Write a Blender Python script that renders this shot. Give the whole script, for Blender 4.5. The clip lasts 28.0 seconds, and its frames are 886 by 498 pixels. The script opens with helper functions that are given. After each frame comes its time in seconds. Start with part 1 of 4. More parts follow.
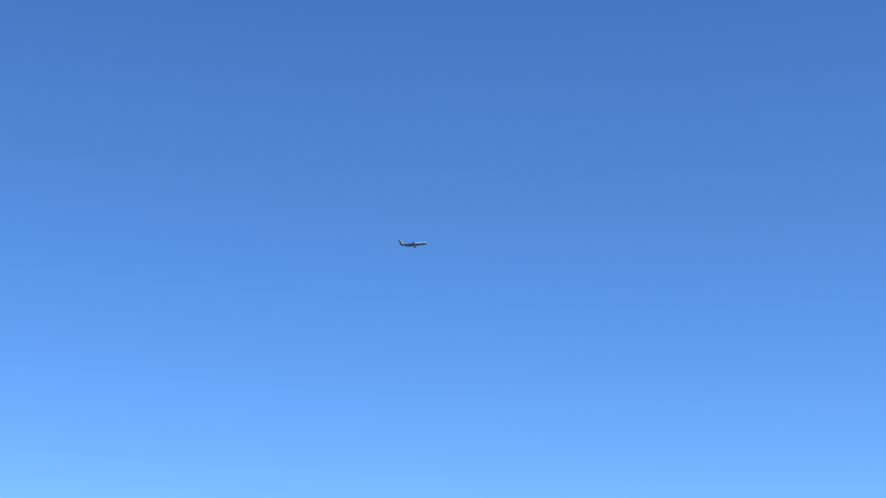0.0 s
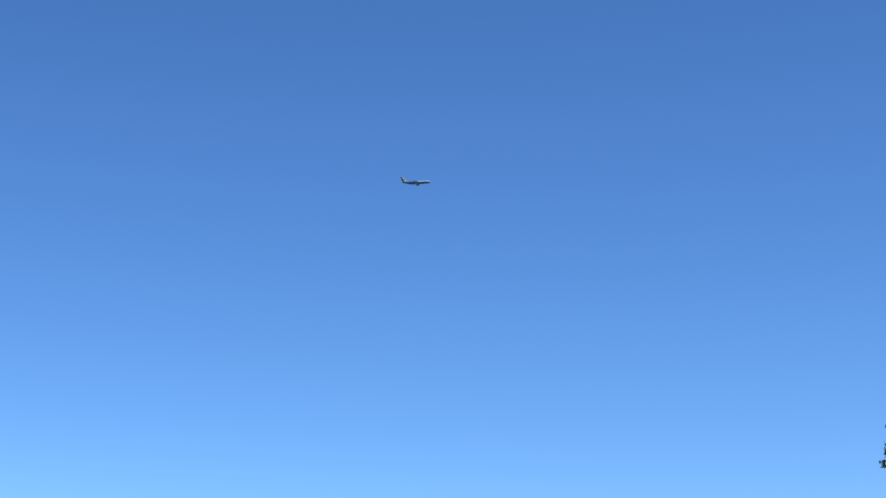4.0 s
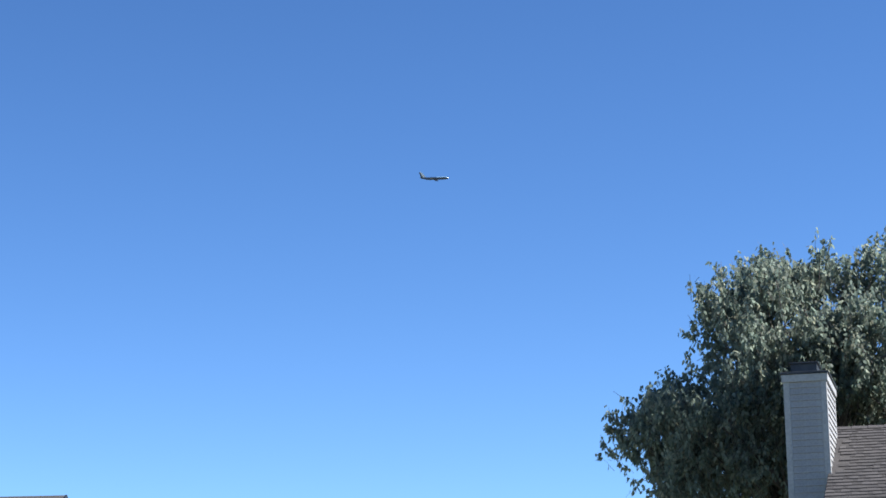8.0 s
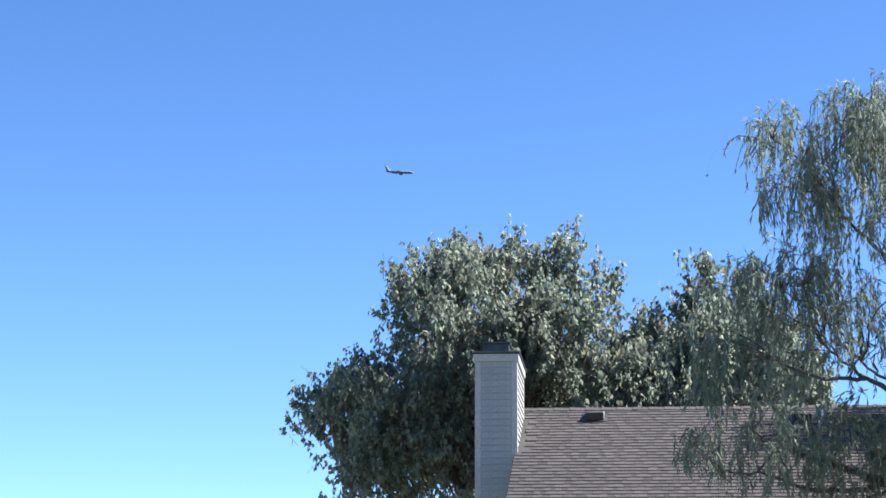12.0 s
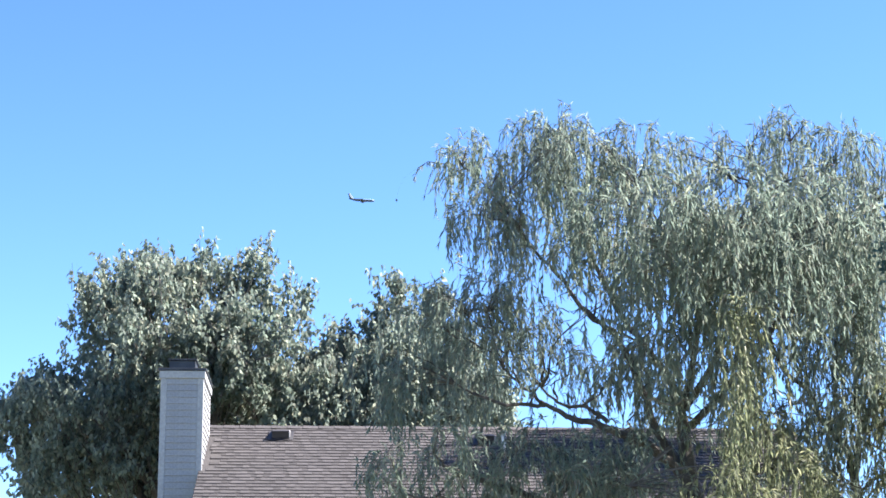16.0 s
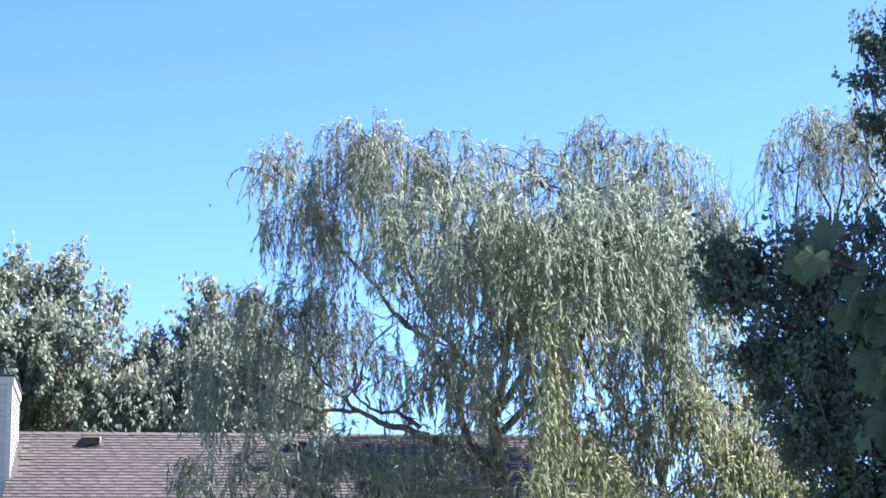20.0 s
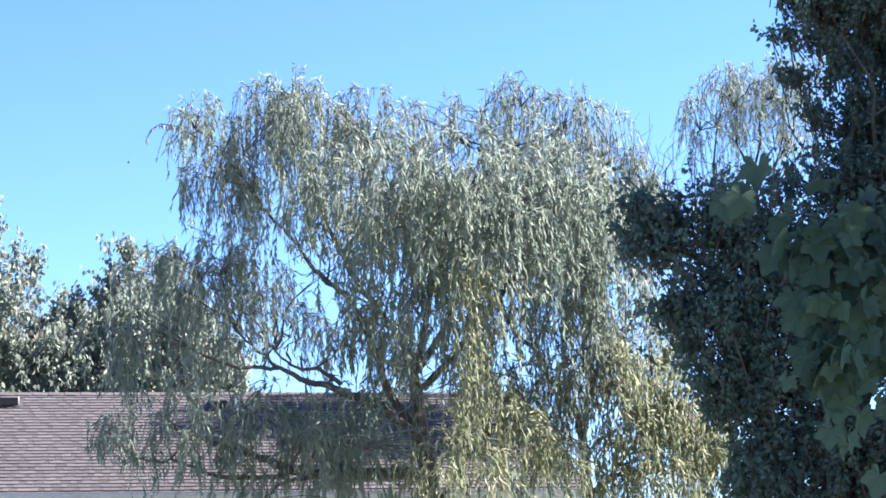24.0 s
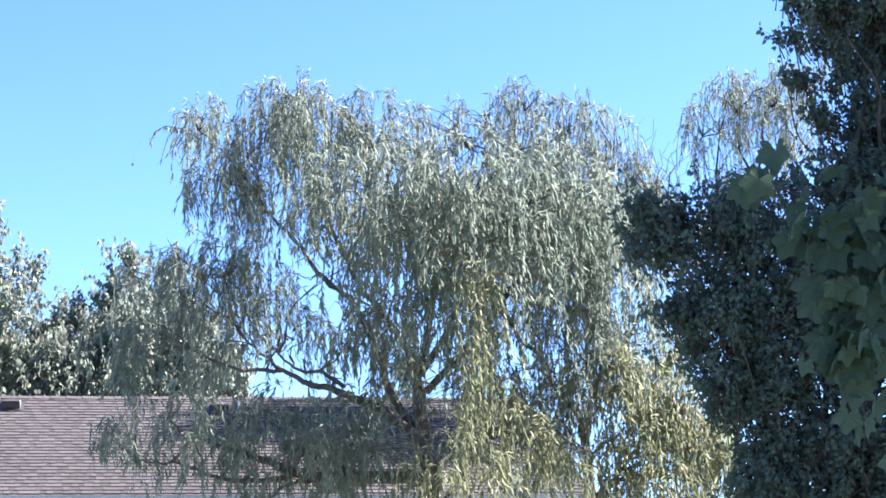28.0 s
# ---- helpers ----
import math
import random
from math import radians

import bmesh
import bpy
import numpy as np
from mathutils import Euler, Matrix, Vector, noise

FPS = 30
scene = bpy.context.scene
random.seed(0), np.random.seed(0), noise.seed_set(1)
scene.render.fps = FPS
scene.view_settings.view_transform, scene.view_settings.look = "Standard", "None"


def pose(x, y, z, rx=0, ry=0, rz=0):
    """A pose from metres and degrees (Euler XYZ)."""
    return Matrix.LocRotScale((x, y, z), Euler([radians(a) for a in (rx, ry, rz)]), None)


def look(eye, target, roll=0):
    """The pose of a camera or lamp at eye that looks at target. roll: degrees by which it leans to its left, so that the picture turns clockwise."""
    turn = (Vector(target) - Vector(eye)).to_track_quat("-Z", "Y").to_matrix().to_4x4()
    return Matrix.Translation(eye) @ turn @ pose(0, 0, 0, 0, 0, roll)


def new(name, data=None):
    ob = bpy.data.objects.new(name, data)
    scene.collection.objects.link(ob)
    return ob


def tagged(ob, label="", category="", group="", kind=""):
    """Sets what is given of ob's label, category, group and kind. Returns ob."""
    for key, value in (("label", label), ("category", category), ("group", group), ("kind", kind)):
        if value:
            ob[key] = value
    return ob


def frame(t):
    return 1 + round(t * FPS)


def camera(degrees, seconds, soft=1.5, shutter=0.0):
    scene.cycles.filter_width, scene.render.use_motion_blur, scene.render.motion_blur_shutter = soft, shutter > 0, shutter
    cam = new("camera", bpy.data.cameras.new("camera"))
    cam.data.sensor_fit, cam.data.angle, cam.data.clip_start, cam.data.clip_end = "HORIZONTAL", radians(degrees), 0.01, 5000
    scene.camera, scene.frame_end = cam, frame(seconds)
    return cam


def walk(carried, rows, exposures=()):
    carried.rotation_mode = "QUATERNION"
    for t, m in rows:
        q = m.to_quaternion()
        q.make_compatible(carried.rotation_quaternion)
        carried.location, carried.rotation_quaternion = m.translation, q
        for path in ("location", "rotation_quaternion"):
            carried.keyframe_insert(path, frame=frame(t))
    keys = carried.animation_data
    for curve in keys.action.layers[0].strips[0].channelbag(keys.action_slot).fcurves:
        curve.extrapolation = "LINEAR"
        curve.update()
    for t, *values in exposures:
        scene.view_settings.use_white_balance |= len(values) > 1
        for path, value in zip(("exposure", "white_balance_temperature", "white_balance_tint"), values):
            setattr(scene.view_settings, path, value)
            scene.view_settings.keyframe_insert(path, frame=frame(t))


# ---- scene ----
cam = camera(23.06, 28.0, soft=1.65)


def aim(x, y, z, yaw, pitch, roll):
    """A camera pose: yaw clockwise from +y, pitch above the horizon, roll to the left, in degrees."""
    return pose(x, y, z, 0, 0, -yaw) @ pose(0, 0, 0, 90 + pitch) @ pose(0, 0, 0, 0, 0, roll)


PATH = (
    (0, 0.230, -0.064, 1.716, -24.923, 14.716, 0.027),
    (0.5, 0.231, -0.065, 1.717, -24.005, 14.654, 0.031),
    (1, 0.234, -0.068, 1.720, -23.067, 14.572, 0.040),
    (1.5, 0.238, -0.071, 1.725, -22.064, 14.441, 0.056),
    (2, 0.243, -0.076, 1.732, -21.089, 14.276, 0.081),
    (2.5, 0.250, -0.082, 1.743, -20.003, 14.003, 0.119),
    (3, 0.258, -0.090, 1.756, -18.992, 13.726, 0.175),
    (3.5, 0.267, -0.099, 1.775, -17.964, 13.459, 0.260),
    (5.5, 0.311, -0.143, 1.879, -14.049, 13.326, 0.766),
    (6, 0.310, -0.145, 1.879, -13.152, 13.350, 0.382),
    (6.5, 0.315, -0.141, 1.870, -12.255, 13.358, -0.053),
    (7, 0.318, -0.135, 1.862, -11.365, 13.303, -0.586),
    (7.5, 0.317, -0.128, 1.844, -10.453, 13.172, -0.664),
    (8, 0.305, -0.120, 1.823, -9.468, 13.111, -0.837),
    (8.5, 0.276, -0.101, 1.786, -8.429, 13.175, -0.462),
    (9, 0.260, -0.085, 1.751, -7.400, 13.385, -0.105),
    (9.5, 0.200, -0.048, 1.718, -6.295, 13.674, 0.159),
    (10, 0.094, -0.003, 1.691, -5.175, 13.805, 0.088),
    (10.5, 0.025, 0.017, 1.679, -4.041, 13.669, 0.174),
    (11, -0.000, 0.000, 1.700, -2.919, 13.293, 0.033),
    (11.5, -0.016, -0.004, 1.660, -1.842, 12.956, 0.197),
    (12, -0.023, -0.033, 1.657, -0.783, 12.636, 0.246),
    (12.5, -0.023, -0.053, 1.664, 0.293, 12.460, 0.247),
    (14.5, 0.037, -0.085, 1.741, 4.591, 12.554, -0.038),
    (15, 0.037, -0.080, 1.772, 5.551, 12.631, -0.049),
    (15.5, 0.062, -0.084, 1.797, 6.466, 12.741, 0.027),
    (16, 0.088, -0.085, 1.824, 7.368, 12.836, 0.006),
    (16.5, 0.110, -0.086, 1.845, 8.277, 12.911, -0.076),
    (17, 0.137, -0.093, 1.860, 9.110, 12.926, -0.148),
    (17.5, 0.109, -0.095, 1.825, 9.925, 13.012, -0.297),
    (18, 0.123, -0.105, 1.814, 10.499, 13.031, -0.423),
    (18.5, 0.119, -0.107, 1.799, 10.930, 13.052, -0.562),
    (19, 0.118, -0.111, 1.792, 11.274, 13.060, -0.655),
    (19.5, 0.107, -0.119, 1.789, 11.722, 13.067, -0.657),
    (20, 0.118, -0.120, 1.781, 12.334, 13.043, -0.702),
    (20.5, 0.125, -0.127, 1.773, 13.082, 12.985, -0.768),
    (21, 0.123, -0.116, 1.772, 13.879, 12.903, -0.948),
    (21.5, 0.120, -0.114, 1.773, 14.431, 12.764, -1.099),
    (23.5, 0.069, -0.094, 1.725, 14.641, 12.114, -1.384),
    (24, 0.078, -0.097, 1.716, 14.562, 12.000, -1.448),
    (24.5, 0.087, -0.084, 1.702, 14.503, 11.946, -1.467),
    (25, 0.056, -0.085, 1.674, 14.558, 11.963, -1.424),
    (25.5, 0.042, -0.086, 1.653, 14.588, 12.038, -1.351),
    (26, 0.006, -0.087, 1.629, 14.656, 12.170, -1.286),
    (26.5, 0.008, -0.089, 1.623, 14.641, 12.286, -1.241),
    (27, 0.020, -0.090, 1.618, 14.612, 12.360, -1.201),
    (27.5, 0.016, -0.069, 1.619, 14.624, 12.356, -1.188),
    (28, 0.015, -0.059, 1.617, 14.626, 12.319, -1.197),
)
EXPOSURES = ((0, 1.1, 5700, 9), (3.5, 0.98, 5800, 9), (8, 1.25, 6100, 10), (12.5, 1.8, 6300, 13), (17, 2.33, 6330, 16), (21, 2.44, 6280, 19), (28, 2.58, 6240, 22))
walk(cam, [(t, aim(*row)) for t, *row in PATH], EXPOSURES)

# ---- daylight ----
SUN_AZIMUTH, SUN_HEIGHT = 90.0, 46.0      # clockwise from +y, above the horizon
world = bpy.data.worlds.new("daylight")
scene.world = world
world.use_nodes = True
sky = world.node_tree.nodes.new("ShaderNodeTexSky")
sky.sky_type, sky.sun_disc = "NISHITA", False
sky.sun_elevation, sky.sun_rotation = radians(SUN_HEIGHT), radians(SUN_AZIMUTH)
sky.altitude, sky.air_density, sky.dust_density, sky.ozone_density = 3200, 1.0, 1.6, 2.5
background = world.node_tree.nodes["Background"]
dim = world.node_tree.nodes.new("ShaderNodeVectorMath")      # deep, clear autumn blue
dim.operation = "SCALE"
dim.inputs["Scale"].default_value = 0.2
deep = world.node_tree.nodes.new("ShaderNodeGamma")
deep.inputs["Gamma"].default_value = 1.25
world.node_tree.links.new(sky.outputs[0], dim.inputs[0])
world.node_tree.links.new(dim.outputs[0], deep.inputs["Color"])
rich = world.node_tree.nodes.new("ShaderNodeHueSaturation")
rich.inputs["Saturation"].default_value = 1.075
world.node_tree.links.new(deep.outputs[0], rich.inputs["Color"])
world.node_tree.links.new(rich.outputs[0], background.inputs["Color"])
background.inputs["Strength"].default_value = 0.4
sun = new("sun", bpy.data.lights.new("sun", "SUN"))
sun.data.energy, sun.data.angle, sun.data.color = 5.0, radians(0.53), (1.0, 0.94, 0.84)
toward = Vector((math.sin(radians(SUN_AZIMUTH)) * math.cos(radians(SUN_HEIGHT)),
                 math.cos(radians(SUN_AZIMUTH)) * math.cos(radians(SUN_HEIGHT)), math.sin(radians(SUN_HEIGHT))))
sun.matrix_basis = look(toward * 60, (0, 0, 0))
scene.view_settings.exposure = 0.0


# ---- materials ----
def shader(name):
    m = bpy.data.materials.new(name)
    m.use_nodes = True
    tree = m.node_tree
    return m, tree, tree.nodes["Principled BSDF"]


def add(tree, kind, **values):
    node = tree.nodes.new(kind)
    for key, value in values.items():
        node.inputs[key].default_value = value
    return node


def ramp(tree, source, stops):
    node = tree.nodes.new("ShaderNodeValToRGB")
    while len(node.color_ramp.elements) < len(stops):
        node.color_ramp.elements.new(0.5)
    for e, (at, colour) in zip(node.color_ramp.elements, stops):
        e.position, e.color = at, (*colour, 1)
    tree.links.new(source, node.inputs[0])
    return node


def blend(tree, kind, factor, a, b):
    node = tree.nodes.new("ShaderNodeMix")
    node.data_type, node.blend_type = "RGBA", kind
    if isinstance(factor, float):
        node.inputs[0].default_value = factor
    else:
        tree.links.new(factor, node.inputs[0])
    tree.links.new(a, node.inputs[6])
    tree.links.new(b, node.inputs[7])
    return node.outputs[2]


def surface(name, dark, light, rough=0.7, scale=4.0, fine=60.0, bump=0.15, metal=0.0, per_piece=0.0, per_island=0.0):
    """A plain weathered surface: a broad and a fine noise between two colours, relief from the fine one."""
    m, tree, bsdf = shader(name)
    co = tree.nodes.new("ShaderNodeTexCoord")
    broad = add(tree, "ShaderNodeTexNoise", Scale=scale, Detail=4.0)
    grain = add(tree, "ShaderNodeTexNoise", Scale=fine, Detail=3.0)
    for n in (broad, grain):
        tree.links.new(co.outputs["Object"], n.inputs["Vector"])
    a = ramp(tree, broad.outputs[0], ((0.3, dark), (0.7, light)))
    b = ramp(tree, grain.outputs[0], ((0.25, (0.72,) * 3), (0.75, (1.0,) * 3)))
    colour = blend(tree, "MULTIPLY", 1.0, a.outputs[0], b.outputs[0])
    for amount, kind, out in ((per_piece, "ShaderNodeObjectInfo", "Random"), (per_island, "ShaderNodeNewGeometry", "Random Per Island")):
        if amount:
            info = tree.nodes.new(kind)
            r = ramp(tree, info.outputs[out], ((0.0, (1 - amount,) * 3), (1.0, (1.0,) * 3)))
            colour = blend(tree, "MULTIPLY", 1.0, colour, r.outputs[0])
    tree.links.new(colour, bsdf.inputs["Base Color"])
    bsdf.inputs["Roughness"].default_value = rough
    bsdf.inputs["Metallic"].default_value = metal
    relief = add(tree, "ShaderNodeBump", Strength=bump, Distance=0.02)
    tree.links.new(grain.outputs[0], relief.inputs["Height"])
    tree.links.new(relief.outputs[0], bsdf.inputs["Normal"])
    return m


def foliage(name, stops, through_light=0.35, rough=0.4, gloss=0.5):
    """Leaves: colour varied leaf by leaf, some light let through."""
    m, tree, bsdf = shader(name)
    geo = tree.nodes.new("ShaderNodeNewGeometry")
    c = ramp(tree, geo.outputs["Random Per Island"], stops)
    co = tree.nodes.new("ShaderNodeTexCoord")
    broad = add(tree, "ShaderNodeTexNoise", Scale=1.3, Detail=2.0)
    tree.links.new(co.outputs["Object"], broad.inputs["Vector"])
    tone = ramp(tree, broad.outputs[0], ((0.3, (0.78, 0.84, 0.82)), (0.7, (1.0, 1.0, 1.0))))
    colour = blend(tree, "MULTIPLY", 1.0, c.outputs[0], tone.outputs[0])
    tree.links.new(colour, bsdf.inputs["Base Color"])
    bsdf.inputs["Roughness"].default_value = rough
    bsdf.inputs["Specular IOR Level"].default_value = gloss
    glow = tree.nodes.new("ShaderNodeBsdfTranslucent")
    tree.links.new(colour, glow.inputs["Color"])
    mix = tree.nodes.new("ShaderNodeMixShader")
    mix.inputs[0].default_value = through_light
    tree.links.new(bsdf.outputs[0], mix.inputs[1])
    tree.links.new(glow.outputs[0], mix.inputs[2])
    tree.links.new(mix.outputs[0], tree.nodes["Material Output"].inputs["Surface"])
    return m


SHINGLE = surface("asphalt_shingle", (0.072, 0.0655, 0.067), (0.104, 0.095, 0.097), 0.95, 1.2, 90, 0.4, per_piece=0.3, per_island=0.3)
# dark granules that paint the shadow line between the thick tabs
SHADOW_SHINGLE = surface("asphalt_shingle_shadow_granules", (0.048, 0.044, 0.046), (0.074, 0.067, 0.069), 0.95, 1.2, 90, 0.4, per_piece=0.3, per_island=0.3)
VENT_METAL = surface("weathered_vent_metal", (0.024, 0.022, 0.024), (0.045, 0.042, 0.043), 0.6, 4.0, 50, 0.05)
SIDING = surface("painted_siding", (0.34, 0.345, 0.355), (0.40, 0.40, 0.40), 0.6, 2.0, 40, 0.05, per_piece=0.08)
TRIM = surface("painted_trim", (0.38, 0.385, 0.39), (0.44, 0.44, 0.44), 0.55, 2.0, 30, 0.04)
WHITE = surface("white_plastic", (0.75, 0.75, 0.74), (0.82, 0.82, 0.80), 0.4, 3.0, 30, 0.02)
DARK_METAL = surface("dark_metal", (0.035, 0.04, 0.05), (0.07, 0.075, 0.085), 0.5, 5.0, 50, 0.05, 0.6)
GUTTER = surface("gutter_metal", (0.42, 0.43, 0.45), (0.5, 0.5, 0.51), 0.5, 3.0, 30, 0.03)
BARK = surface("bark", (0.05, 0.045, 0.04), (0.13, 0.115, 0.10), 0.95, 6.0, 30, 0.6)
DARK_BARK = surface("dark_bark", (0.025, 0.022, 0.02), (0.06, 0.05, 0.045), 0.95, 6.0, 30, 0.6)
WILLOW_BARK = surface("willow_bark", (0.045, 0.042, 0.04), (0.12, 0.108, 0.095), 0.9, 5.0, 28, 0.6)
TWIG = surface("pale_twig", (0.13, 0.12, 0.09), (0.21, 0.195, 0.15), 0.9, 6.0, 40, 0.2)
# unseen ground, made pale so that it throws light up into shaded parts
LAWN = surface("bounce_lawn", (0.135, 0.15, 0.085), (0.225, 0.225, 0.14), 0.95, 0.2, 3.0, 0.3)
# the blue of distant haze is mixed into the aircraft colours
AIRCRAFT_HAZE_BLUE = surface("aircraft_haze_blue", (0.026, 0.05, 0.1), (0.034, 0.062, 0.118), 0.35, 0.2, 1.0, 0.0)
# sunlight on the upper fuselage, put in as a pale colour
AIRCRAFT_SUNLIT_TOP = surface("aircraft_sunlit_top", (0.24, 0.42, 0.58), (0.28, 0.46, 0.62), 0.35, 0.2, 1.0, 0.0)
AIRCRAFT_PALE = surface("aircraft_pale", (0.74, 0.80, 0.86), (0.80, 0.85, 0.90), 0.35, 0.2, 1.0, 0.0)
AIRCRAFT_BELLY = surface("aircraft_belly", (0.016, 0.028, 0.055), (0.024, 0.04, 0.072), 0.4, 0.2, 1.0, 0.0)
AIRCRAFT_WING = surface("aircraft_wing", (0.022, 0.035, 0.06), (0.034, 0.05, 0.08), 0.4, 0.2, 1.0, 0.0)
COTTONWOOD_LEAF = foliage("cottonwood_leaf", ((0.0, (0.16, 0.205, 0.175)), (0.5, (0.23, 0.275, 0.23)), (0.85, (0.30, 0.335, 0.275)), (1.0, (0.34, 0.335, 0.25))), 0.72, 0.55, 0.3)
WILLOW_LEAF = foliage("willow_leaf", ((0.0, (0.168, 0.218, 0.182)), (0.5, (0.23, 0.284, 0.236)), (0.85, (0.285, 0.328, 0.27)), (1.0, (0.325, 0.335, 0.25))), 0.62, 0.6, 0.2)
YELLOW_WILLOW_LEAF = foliage("yellowing_willow_leaf", ((0.0, (0.14, 0.165, 0.105)), (0.6, (0.26, 0.285, 0.165)), (1.0, (0.42, 0.42, 0.26))), 0.55, 0.5, 0.3)
DARK_LEAF = foliage("pear_leaf", ((0.0, (0.074, 0.122, 0.114)), (0.7, (0.088, 0.14, 0.126)), (1.0, (0.11, 0.152, 0.12))), 0.55, 0.65, 0.25)
NEAR_LEAF = foliage("maple_leaf", ((0.0, (0.05, 0.086, 0.069)), (0.7, (0.059, 0.1, 0.074)), (1.0, (0.074, 0.115, 0.07))), 0.42, 0.7, 0.15)


# ---- mesh helpers ----
def part(name, bm, material, parent=None, label=""):
    me = bpy.data.meshes.new(name)
    bm.to_mesh(me)
    bm.free()
    me.materials.append(material)
    ob = new(name, me)
    ob.parent = parent
    return tagged(ob, label)


def shared(name, me, parent, m):
    ob = new(name, me)
    ob.parent = parent
    ob.matrix_basis = m
    return ob


def box(bm, x0, x1, y0, y1, z0, z1, bevel=0.0):
    made = bmesh.ops.create_cube(bm, size=1.0, matrix=Matrix.Translation(((x0 + x1) / 2, (y0 + y1) / 2, (z0 + z1) / 2)) @ Matrix.Diagonal((x1 - x0, y1 - y0, z1 - z0, 1)))
    if bevel:
        edges = {e for v in made["verts"] for e in v.link_edges}
        bmesh.ops.bevel(bm, geom=list(edges), offset=bevel, segments=1, affect="EDGES")


def slab(bm, corners, thick):
    """A flat plate over four corners, its thickness below them."""
    corners = [Vector(c) for c in corners]
    n = (corners[1] - corners[0]).cross(corners[2] - corners[0]).normalized()
    if n.z < 0:
        n = -n
    top = [bm.verts.new(c) for c in corners]
    low = [bm.verts.new(c - n * thick) for c in corners]
    bm.faces.new(top)
    bm.faces.new(low[::-1])
    for i in range(len(top)):
        j = (i + 1) % len(top)
        bm.faces.new((top[i], low[i], low[j], top[j]))
    bmesh.ops.recalc_face_normals(bm, faces=bm.faces[:])


def loft(bm, rings, closed=True):
    """Skin over rings of equal point counts."""
    rows = [[bm.verts.new(p) for p in ring] for ring in rings]
    n = len(rows[0])
    for a, b in zip(rows, rows[1:]):
        for i in range(n):
            j = (i + 1) % n
            bm.faces.new((a[i], a[j], b[j], b[i]))
    if closed:
        bm.faces.new(rows[0][::-1])
        bm.faces.new(rows[-1])


def tube(bm, points, radii, sides=7):
    """A tapered round limb along points."""
    rings = []
    points = [Vector(p) for p in points]
    for i, p in enumerate(points):
        d = (points[min(i + 1, len(points) - 1)] - points[max(i - 1, 0)]).normalized()
        a = d.orthogonal().normalized()
        b = d.cross(a)
        if i and a.dot(last) < 0:
            a, b = -a, -b
        last = a
        rings.append([p + (a * math.cos(2 * math.pi * k / sides) + b * math.sin(2 * math.pi * k / sides)) * radii[i] for k in range(sides)])
    ref = rings[0]
    for ring in rings[1:]:      # keep neighbouring rings in step
        best = min(range(sides), key=lambda s: sum((ring[(k + s) % sides] - ref[k]).length for k in range(sides)))
        ring[:] = [ring[(k + best) % sides] for k in range(sides)]
        ref = ring
    loft(bm, rings)


def bent(start, end, rng, wobble=0.08, lift=0.0, steps=7):
    """Points from start to end with a natural wobble and an arch."""
    a, b = Vector(start), Vector(end)
    size = (b - a).length
    pts = []
    for i in range(steps + 1):
        k = i / steps
        p = a.lerp(b, k) + Vector((0, 0, lift * size * math.sin(math.pi * k)))
        if 0 < i < steps:
            p += Vector([rng.gauss(0, wobble * size / steps) for _ in range(3)])
        pts.append(p)
    return pts


def quads(name, verts, material, parent, label=""):
    """One mesh of separate leaves: verts is (n, corners, 3)."""
    n, c = verts.shape[:2]
    me = bpy.data.meshes.new(name)
    me.vertices.add(c * n)
    me.vertices.foreach_set("co", np.ascontiguousarray(verts, np.float32).ravel())
    me.loops.add(c * n)
    me.loops.foreach_set("vertex_index", np.arange(c * n, dtype=np.int32))
    me.polygons.add(n)
    me.polygons.foreach_set("loop_start", np.arange(0, c * n, c, dtype=np.int32))
    me.update(calc_edges=True)
    me.materials.append(material)
    ob = new(name, me)
    ob.parent = parent
    return tagged(ob, label, kind="stuff")


def unit(v):
    return v / np.maximum(np.linalg.norm(v, axis=-1, keepdims=True), 1e-9)


def leaves(rng, at, way, length, width, flat=None):
    """Leaf blades: at their stalk, along way, of that length and width, with random roll and a slight dish."""
    n = len(at)
    way = unit(way)
    side = unit(np.cross(way, rng.normal(size=(n, 3)) if flat is None else flat))
    nrm = np.cross(side, way)
    L = length * rng.uniform(0.7, 1.25, (n, 1))
    w = width * rng.uniform(0.75, 1.2, (n, 1)) / 2
    mid = at + way * L * 0.42 + nrm * L * 0.08
    return np.stack([at, mid + side * w, at + way * L, mid - side * w], 1)


def broad_leaves(rng, at, way, length, width):
    """Rounder blades with a pointed tip, six corners each, curled over their length."""
    n = len(at)
    way = unit(way)
    side = unit(np.cross(way, rng.normal(size=(n, 3))))
    nrm = np.cross(side, way)
    L = length * rng.uniform(0.65, 1.25, (n, 1))
    w = width * rng.uniform(0.75, 1.2, (n, 1)) / 2
    a = at + way * L * 0.22 + nrm * L * 0.05
    b = at + way * L * 0.60 + nrm * L * rng.uniform(0.0, 0.16, (n, 1))
    return np.stack([at, a + side * w * 0.95, b + side * w * 0.8, at + way * L, b - side * w * 0.8, a - side * w * 0.95], 1)


def thing(name, label, category, m=None, group="", kind=""):
    ob = new(name)
    if m is not None:
        ob.matrix_basis = m
    return tagged(ob, label, category, group, kind)


# ---- ground ----
def ground():
    bm = bmesh.new()
    bmesh.ops.create_grid(bm, x_segments=24, y_segments=24, size=4000)
    ob = part("ground", bm, LAWN)
    tagged(ob, "unseen short lawn to the horizon, kept pale to bounce light up", "lawn", kind="structure")


# ---- the house with the chimney ----
RIDGE, EAVE, RUN, LENGTH = 6.54, 4.62, 4.2, 9.0
PITCH = math.atan2(RIDGE - EAVE, RUN)
HOUSE = pose(0.76, 33.0, 0, 0, 0, -4.8)


